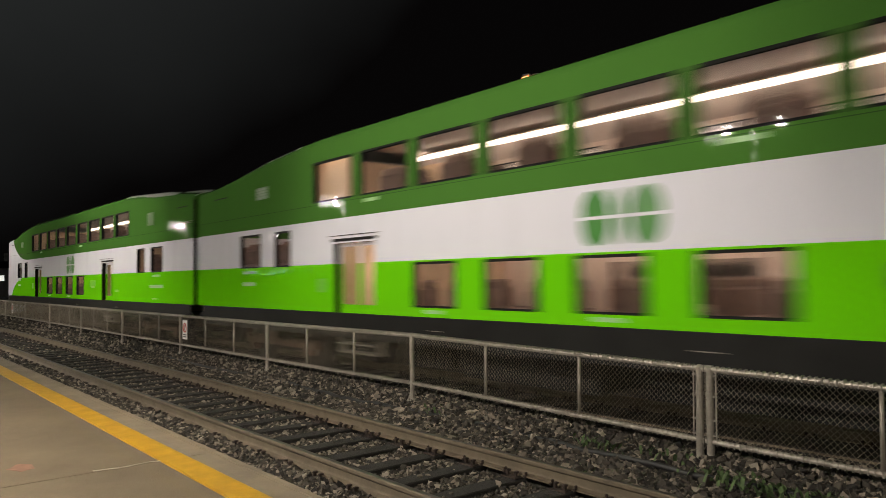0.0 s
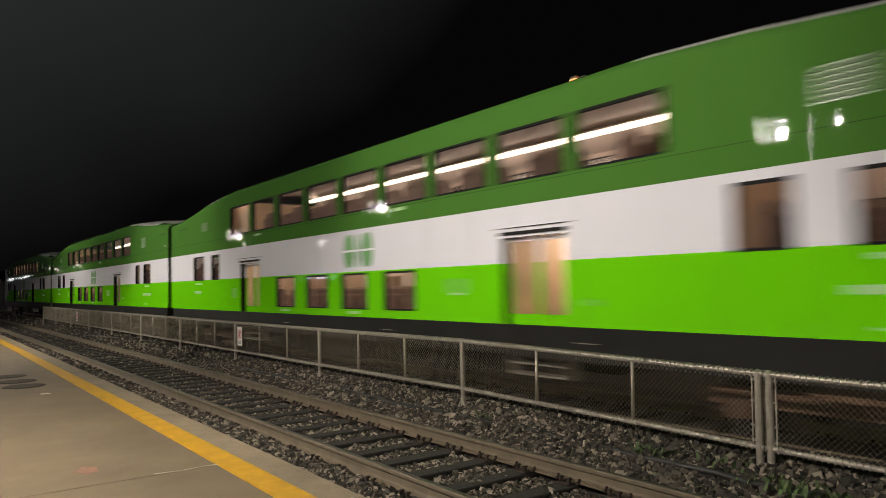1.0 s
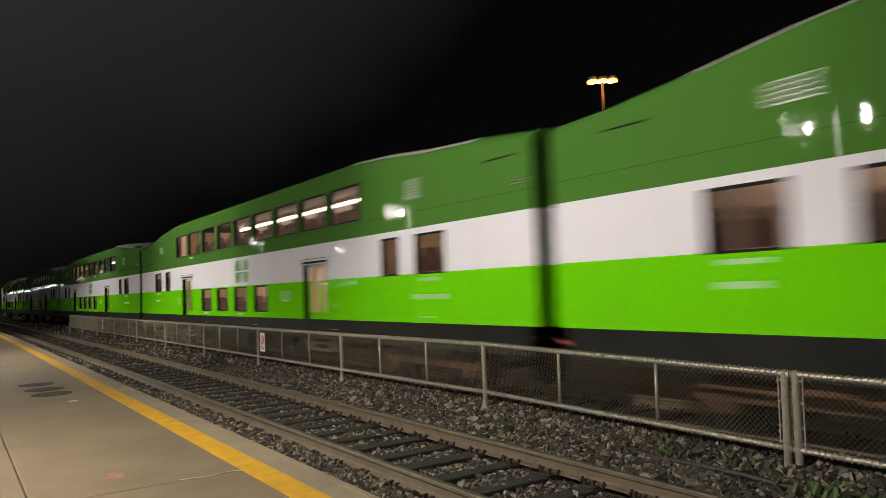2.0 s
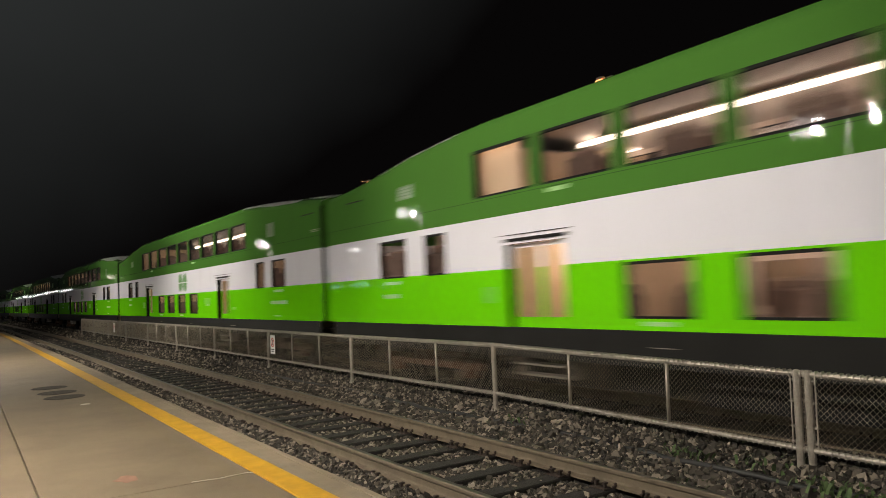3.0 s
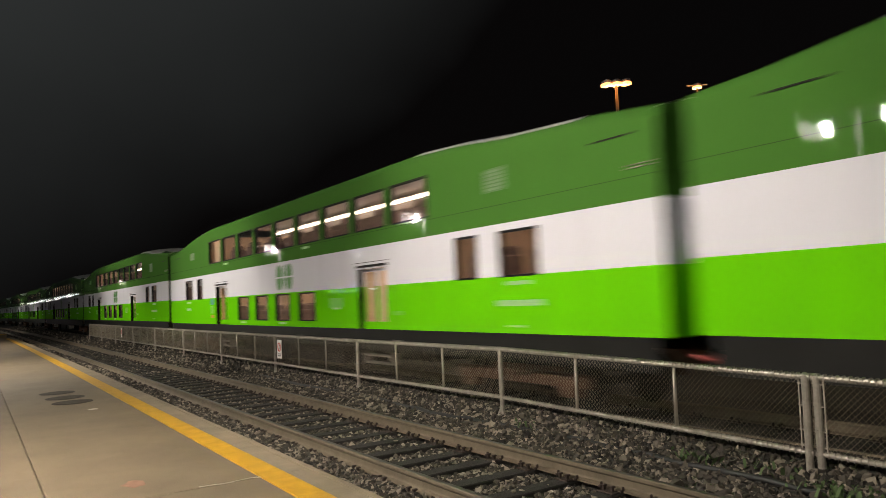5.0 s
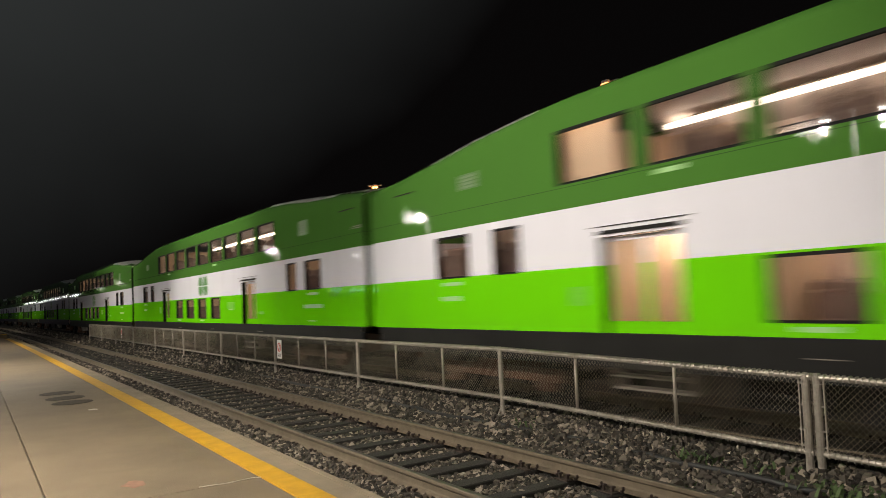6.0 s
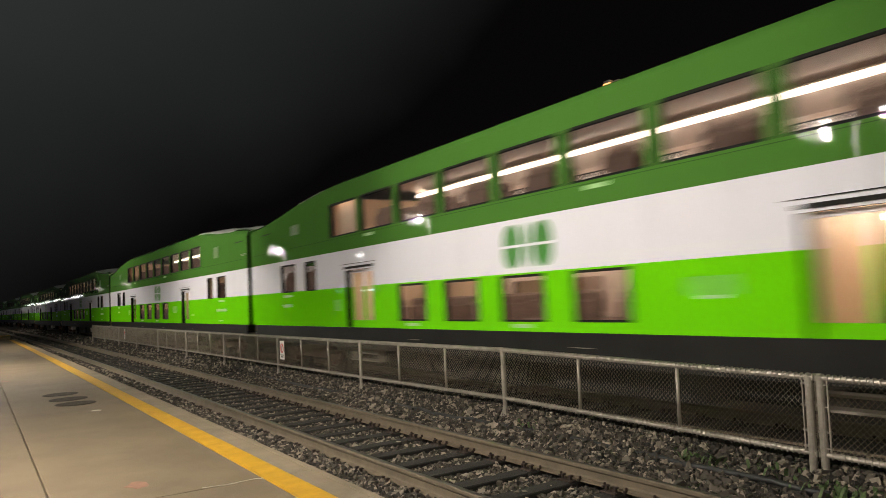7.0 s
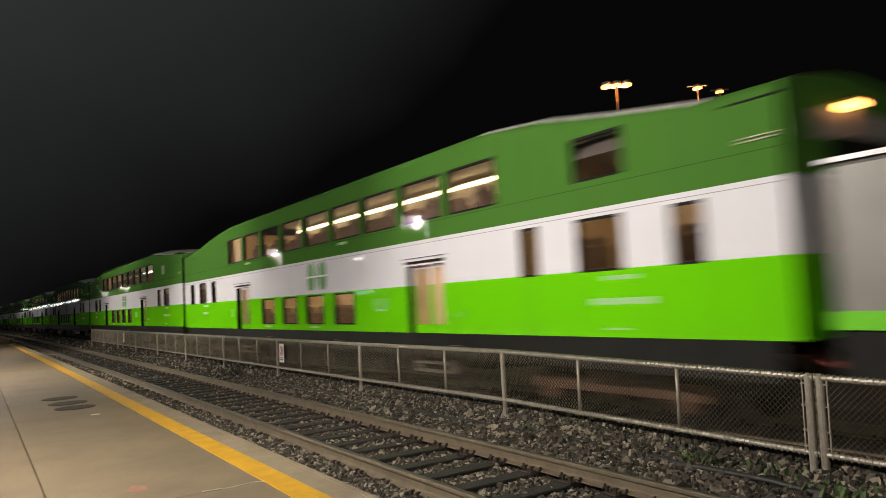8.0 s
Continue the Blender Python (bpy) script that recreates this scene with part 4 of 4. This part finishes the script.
        part("windscreen", Build().box(-1.0, 1.0, y + 0.20, y + 0.26, 3.05, 3.6), M["glass_dark"], nose)
        mirror = Build().box(-1.72, -1.52, y + 0.05, y + 0.10, 3.0, 3.45, 0, 0.02)
        part("mirror", mirror, M["rubber"], car)
        part("pilot", Build().box(-1.3, 1.3, y, y + 0.3, 0.3, 1.0, 0, 0.05), M["white"], car)
    # decks and partitions
    b = Build()
    b.box(-1.42, 1.42, HALF - 20.3, HALF - 5.7, 0.805, 0.84)
    b.box(-1.42, 1.42, HALF - 20.3, HALF - 5.7, 2.70, 2.80)
    for u0, u1 in ((BODY0 + 0.1, 5.66), (20.34, BODY1 - 0.1)):
        b.box(-1.42, 1.42, HALF - u1, HALF - u0, 1.62, 1.70)
    part("deck", b, M["car_floor"], car)
    b = Build()
    prof = ((-1.42, 4.15), (-1.18, 4.42), (-0.8, 4.54), (0.8, 4.54), (1.18, 4.42), (1.42, 4.15))
    for u0, u1, dz in ((5.75, 20.2, 0.0), (BODY0 + 0.1, 5.7, -0.45), (20.25, BODY1 - 0.1, -0.45)):
        vs = [(x, HALF - u, z + dz) for u in (u0, u1) for x, z in prof]
        b.add(vs, [(k, k + 1, 7 + k, 6 + k) for k in range(5)])
    b.add([(-1.42, HALF - 20.2, 2.69), (1.42, HALF - 20.2, 2.69), (1.42, HALF - 5.75, 2.69), (-1.42, HALF - 5.75, 2.69)], [(3, 2, 1, 0)])
    part("ceiling_panel", b, M["ceiling"], car)
    panels = [(-1.42, 1.42, u + 0.02, u - 0.02, 0.84, 4.3) for u in (5.68, 20.30)]
    panels += [(-1.40, 1.40, u + 0.02, u - 0.02, 0.84, 2.69) for u in (6.55, 8.15, 17.3, 18.92)]
    panels += [(0.30, 0.34, u1, u0, 0.84, 2.69) for u0, u1 in ((6.57, 8.13), (17.32, 18.90))]
    panels += [(x * 1.28 - 0.015, x * 1.28 + 0.015, 6.85, 5.72, 2.80, 4.30) for x in (-1, 1)]
    for x0, x1, u1, u0, z0, z1 in panels:
        part("partition", Build().box(x0, x1, HALF - u1, HALF - u0, z0, z1), M["vestibule"], car, "peach vestibule partition")
    b = Build()
    for x in (-1, 1):
        for q in range(9):
            b.box(x * 0.95 - 0.05, x * 0.95 + 0.05, HALF - 7.25 - 1.63 * q - (0.0 if q == 8 else 0.20), HALF - 6.0 - 1.63 * q, 4.355, 4.43, 0, 0.015)
        # short hidden light added above the first window to brighten the peach panel
        b.box(x * 1.37 - 0.03, x * 1.37 + 0.03, HALF - 6.9, HALF - 6.0, 4.16, 4.18)
        b.box(x * 0.95 - 0.12, x * 0.95 + 0.12, HALF - 17.2, HALF - 8.3, 2.65, 2.685)
        b.box(x * 0.9 - 0.04, x * 0.9 + 0.04, HALF - 5.0, HALF - 1.2, 3.93, 4.01)
        b.box(x * 0.9 - 0.04, x * 0.9 + 0.04, HALF - 24.8, HALF - 21.0, 3.93, 4.01)
    part("light_strip", b, strip, car, "long glowing ceiling light")
    # plates added over the strips to keep their light off the ceiling
    for x in (-1, 1):
        part("light_housing", Build().box(x * 0.95 - 0.07, x * 0.95 + 0.07, HALF - 20.15, HALF - 6.35, 4.433, 4.455), M["ceiling"], car)
    b = Build()
    for u0, u1 in ((6.75, 7.9), (17.5, 18.62)):
        b.box(0.24, 0.29, HALF - u1, HALF - u0, 2.47, 2.54)
    part("vestibule_light", b, M["small_glow"], car, "glowing vestibule light")
    # seats, one shared mesh a pair
    sb = Build()
    sb.box(-0.47, 0.47, -0.22, 0.24, 0.34, 0.46, 0, 0.04)
    for x in (-0.235, 0.235):
        sb.box(x - 0.21, x + 0.21, -0.30, -0.20, 0.44, 0.84, 0, 0.04)
        sb.box(x - 0.15, x + 0.15, -0.31, -0.21, 0.84, 0.97, 0, 0.04)
    sb.box(-0.40, 0.40, -0.12, 0.12, 0.0, 0.34, 1)
    seat = sb.mesh("seat", [M["seat"], M["seat_shell"]])
    k = 0
    for deck_z, u0, u1 in ((2.80, 7.7, 19.8), (0.84, 8.7, 16.9), (1.70, 1.5, 5.0), (1.70, 21.2, 24.9)):
        u = u0
        while u < u1:
            turn = 180 if k % 2 else 0
            for x in (-0.90, 0.90):
                child("seat", seat, car, pose(x, HALF - u, deck_z, 0, 0, turn))
            u += 0.83
            k += 1
    # running gear
    for u in (3.7, 22.2):
        y = HALF - u
        b = Build()
        for x in (-1, 1):
            b.box(x * 1.05 - 0.07, x * 1.05 + 0.07, y - 1.65, y + 1.65, 0.42, 0.62, 0, 0.03)
            for dy in (-1.25, 1.25):
                b.box(x * 1.05 - 0.11, x * 1.05 + 0.11, y + dy - 0.17, y + dy + 0.17, 0.28, 0.58, 0, 0.04)
            b.box(x * 1.15 - 0.12, x * 1.15 + 0.12, y - 0.35, y + 0.35, 0.60, 0.80, 0, 0.04)
        b.box(-1.0, 1.0, y - 0.2, y + 0.2, 0.45, 0.7)
        bogie = part("bogie", b, M["rust"], car, "rusty brown steel bogie")
        for dy in (-1.25, 1.25):
            w = Build()
            for x in (-1, 1):
                w.tube([(x * 0.69, y + dy, 0.42), (x * 0.72, y + dy, 0.42), (x * 0.73, y + dy, 0.42), (x * 0.84, y + dy, 0.42)], [0.445, 0.445, 0.42, 0.415], 20)
            w.tube([(-0.9, y + dy, 0.42), (0.9, y + dy, 0.42)], 0.08, 8)
            part("wheelset", w, M["under"], bogie)
    for u0, u1, x0, x1, z0 in ((8.3, 9.4, -1.05, -0.2, 0.38), (9.8, 12.4, -1.12, 1.12, 0.32), (13.0, 15.8, -1.10, 0.4, 0.36), (16.0, 17.2, -1.05, 1.05, 0.45), (9.2, 18.8, -0.5, 0.5, 0.5)):
        b = Build().box(x0, x1, HALF - u1, HALF - u0, z0, 0.80, 0, 0.03)
        part("equipment_box", b, M["under"], car, "sooty underfloor equipment")
    return car


def build_locomotive():
    loco = thing("locomotive", Matrix.Identity(4), "dull grey diesel locomotive with a lime sill at the tail", "locomotive")
    b = Build()
    b.box(-1.5, 1.5, -9.6, 8.0, 1.50, 2.95, 0, 0.05).box(-1.5, 1.5, 8.0, 9.6, 1.5, 2.95, 0, 0.05)
    body = part("body", b, M["loco_grey"], loco, "dull grey car body")
    part("hood", Build().box(-1.38, 1.38, -9.0, 5.6, 2.95, 4.45, 0, 0.25), M["loco_grey"], loco)
    part("sill", Build().box(-1.52, 1.52, -9.62, 9.62, 1.32, 1.50), M["lime"], loco, "lime sill band")
    part("underframe", Build().box(-1.48, 1.48, -9.62, 9.62, 0.85, 1.32), M["under"], loco)
    part("rim", Build().box(-1.53, -1.49, -9.6, 9.6, 2.95, 3.0), M["white"], loco)
    b = Build()
    for k in range(14):
        b.box(-1.515, -1.5, 7.0 - 0.06 * k - 0.02, 7.0 - 0.06 * k + 0.02, 2.55, 2.88)
    part("grille", b, M["under"], loco, "dark vertical grille")
    part("fuel_tank", Build().box(-1.35, 1.35, -2.5, 2.5, 0.25, 0.85, 0, 0.1), M["under"], loco)
    for y in (-6.0, 6.0):
        b = Build()
        for x in (-1, 1):
            b.box(x * 1.05 - 0.08, x * 1.05 + 0.08, y - 1.8, y + 1.8, 0.42, 0.72, 0, 0.03)
        bogie = part("bogie", b, M["rust"], loco, "rusty brown steel bogie")
        for dy in (-1.35, 1.35):
            w = Build()
            for x in (-1, 1):
                w.tube([(x * 0.69, y + dy, 0.5), (x * 0.84, y + dy, 0.5)], 0.5, 20)
            part("wheelset", w, M["under"], bogie)
    part("coupler", Build().box(-0.15, 0.15, 9.6, 10.1, 0.72, 0.95, 0, 0.03), M["rust"], loco)
    return loco


# ---- put the place together ----
build_ground()
build_platform()
build_covers()
build_marks()
build_fence()
build_sign(17.55, 0.66, "white no-trespassing plate with a red ring on the fence")
build_sign(39.6, 0.66, "white no-trespassing plate with a red ring on the fence")
for lamp_s in (-27.0, -9.4, 8.0, 25.7, 43.0):
    build_platform_lamp(lamp_s, LAMP_WATTS if lamp_s < 40 else 0.65 * LAMP_WATTS)
# two dim posts out of view, added as fill to brighten the far cars
for lamp_s in (95.0, 113.0):
    build_platform_lamp(lamp_s, 0.22 * LAMP_WATTS, -0.62)
build_canopy()
build_station_house()
build_shelter()
build_cable()
build_sodium_lamp(28.4, 26.0, 12.60, SODIUM_WATTS, 3)
build_sodium_lamp(39.0, 28.9, 14.5, SODIUM_WATTS, 1)
build_sodium_lamp(46.0, 32.2, 15.95, 0, 1)
build_sodium_lamp(30.2, 56.7, 11.85, SODIUM_WATTS, 1)

COACH = "white, lime and dark green bilevel passenger coach with lit windows"
cars = [build_coach("cab_car", "white-nosed lime and green bilevel cab coach leading the train", ENDS, M["strip"], cab=True)]
coach = build_coach("bilevel_coach", COACH, ENDS, M["strip"])
cars.append(coach)
for n_car in range(9):
    cars.append(copy_thing(coach, Matrix.Identity(4)))
# the older coach is shorter at its tail, under a lower roof
BODY1 = 25.27
ROOF_U = ROOF_U[:-1] + (BODY1,)
ROOF_Z = (3.89, 3.94, 4.07, 4.24, 4.38, 4.42, 4.42, 4.30, 4.08, 3.85, 3.84)
cars.append(build_coach("bilevel_coach", "older lime and green bilevel coach with dim yellow-lit windows", ENDS_OLD, M["strip_warm"], dark_upper=((22.15, 23.05, 3.38, 3.95),)))
part("notice_panel", Build().box(-1.506, -1.5, HALF - 6.42, HALF - 6.05, 1.90, 2.10), M["teal"], cars[7], "teal notice beside the door")
part("notice_panel", Build().box(-1.506, -1.5, HALF - 6.42, HALF - 6.05, 1.45, 1.55), M["yellow"], cars[7], "amber notice beside the door")
y_tail = HALF - BODY1
# plate added only to catch the amber light as an orange patch
part("amber_catch_panel", Build().box(-1.0, 1.0, y_tail - 0.075, y_tail - 0.062, 3.38, 3.72, 0, 0.005), M["post"], cars[-1], "added grey panel over the gangway that catches the amber light")
# assumed lamp for the orange light at the tail, its hood added
tail = part("end_lamp", Build().box(-0.50, -0.16, y_tail - 0.17, y_tail - 0.08, 3.74, 3.81, 0, 0.02), M["amber"], cars[-1], "bright amber lamp over the coach end")
part("lamp_hood", Build().box(-0.56, -0.10, y_tail - 0.20, y_tail - 0.06, 3.815, 3.835, 0, 0.008), M["under"], tail)
loco = build_locomotive()

build_track(NEAR_TRACK_D, "track_1", "wooden-tied railway track with brown rails beside the platform", 200)
build_track(TRAIN_D, "track_2", "railway track under the passing train", 60)
build_weeds()
build_stones()


def motions():
    """The train runs away along the bent line at a steady speed."""
    lead = {0.0: 0.54, 0.5: 0.05, 1.0: -0.05, 1.5: 0.04, 3.0: -0.18, 3.5: -0.12, 4.5: 0.10}
    settle = {7: -0.045, 11: -0.035}     # how low a car rides on its springs
    times = [0.5 * k for k in range(17)]
    for k, car in enumerate(cars):
        walk(car, [(t, at_line(GAP0 + PITCH * (1 - k) + SPEED * t + lead.get(t, 0.0) - HALF, TRAIN_D, settle.get(k, 0.0))) for t in times])
    walk(loco, [(t, at_line(GAP0 + PITCH * (1 - len(cars)) + SPEED * t + lead.get(t, 0.0) - 9.32, TRAIN_D, 0)) for t in times])


motions()
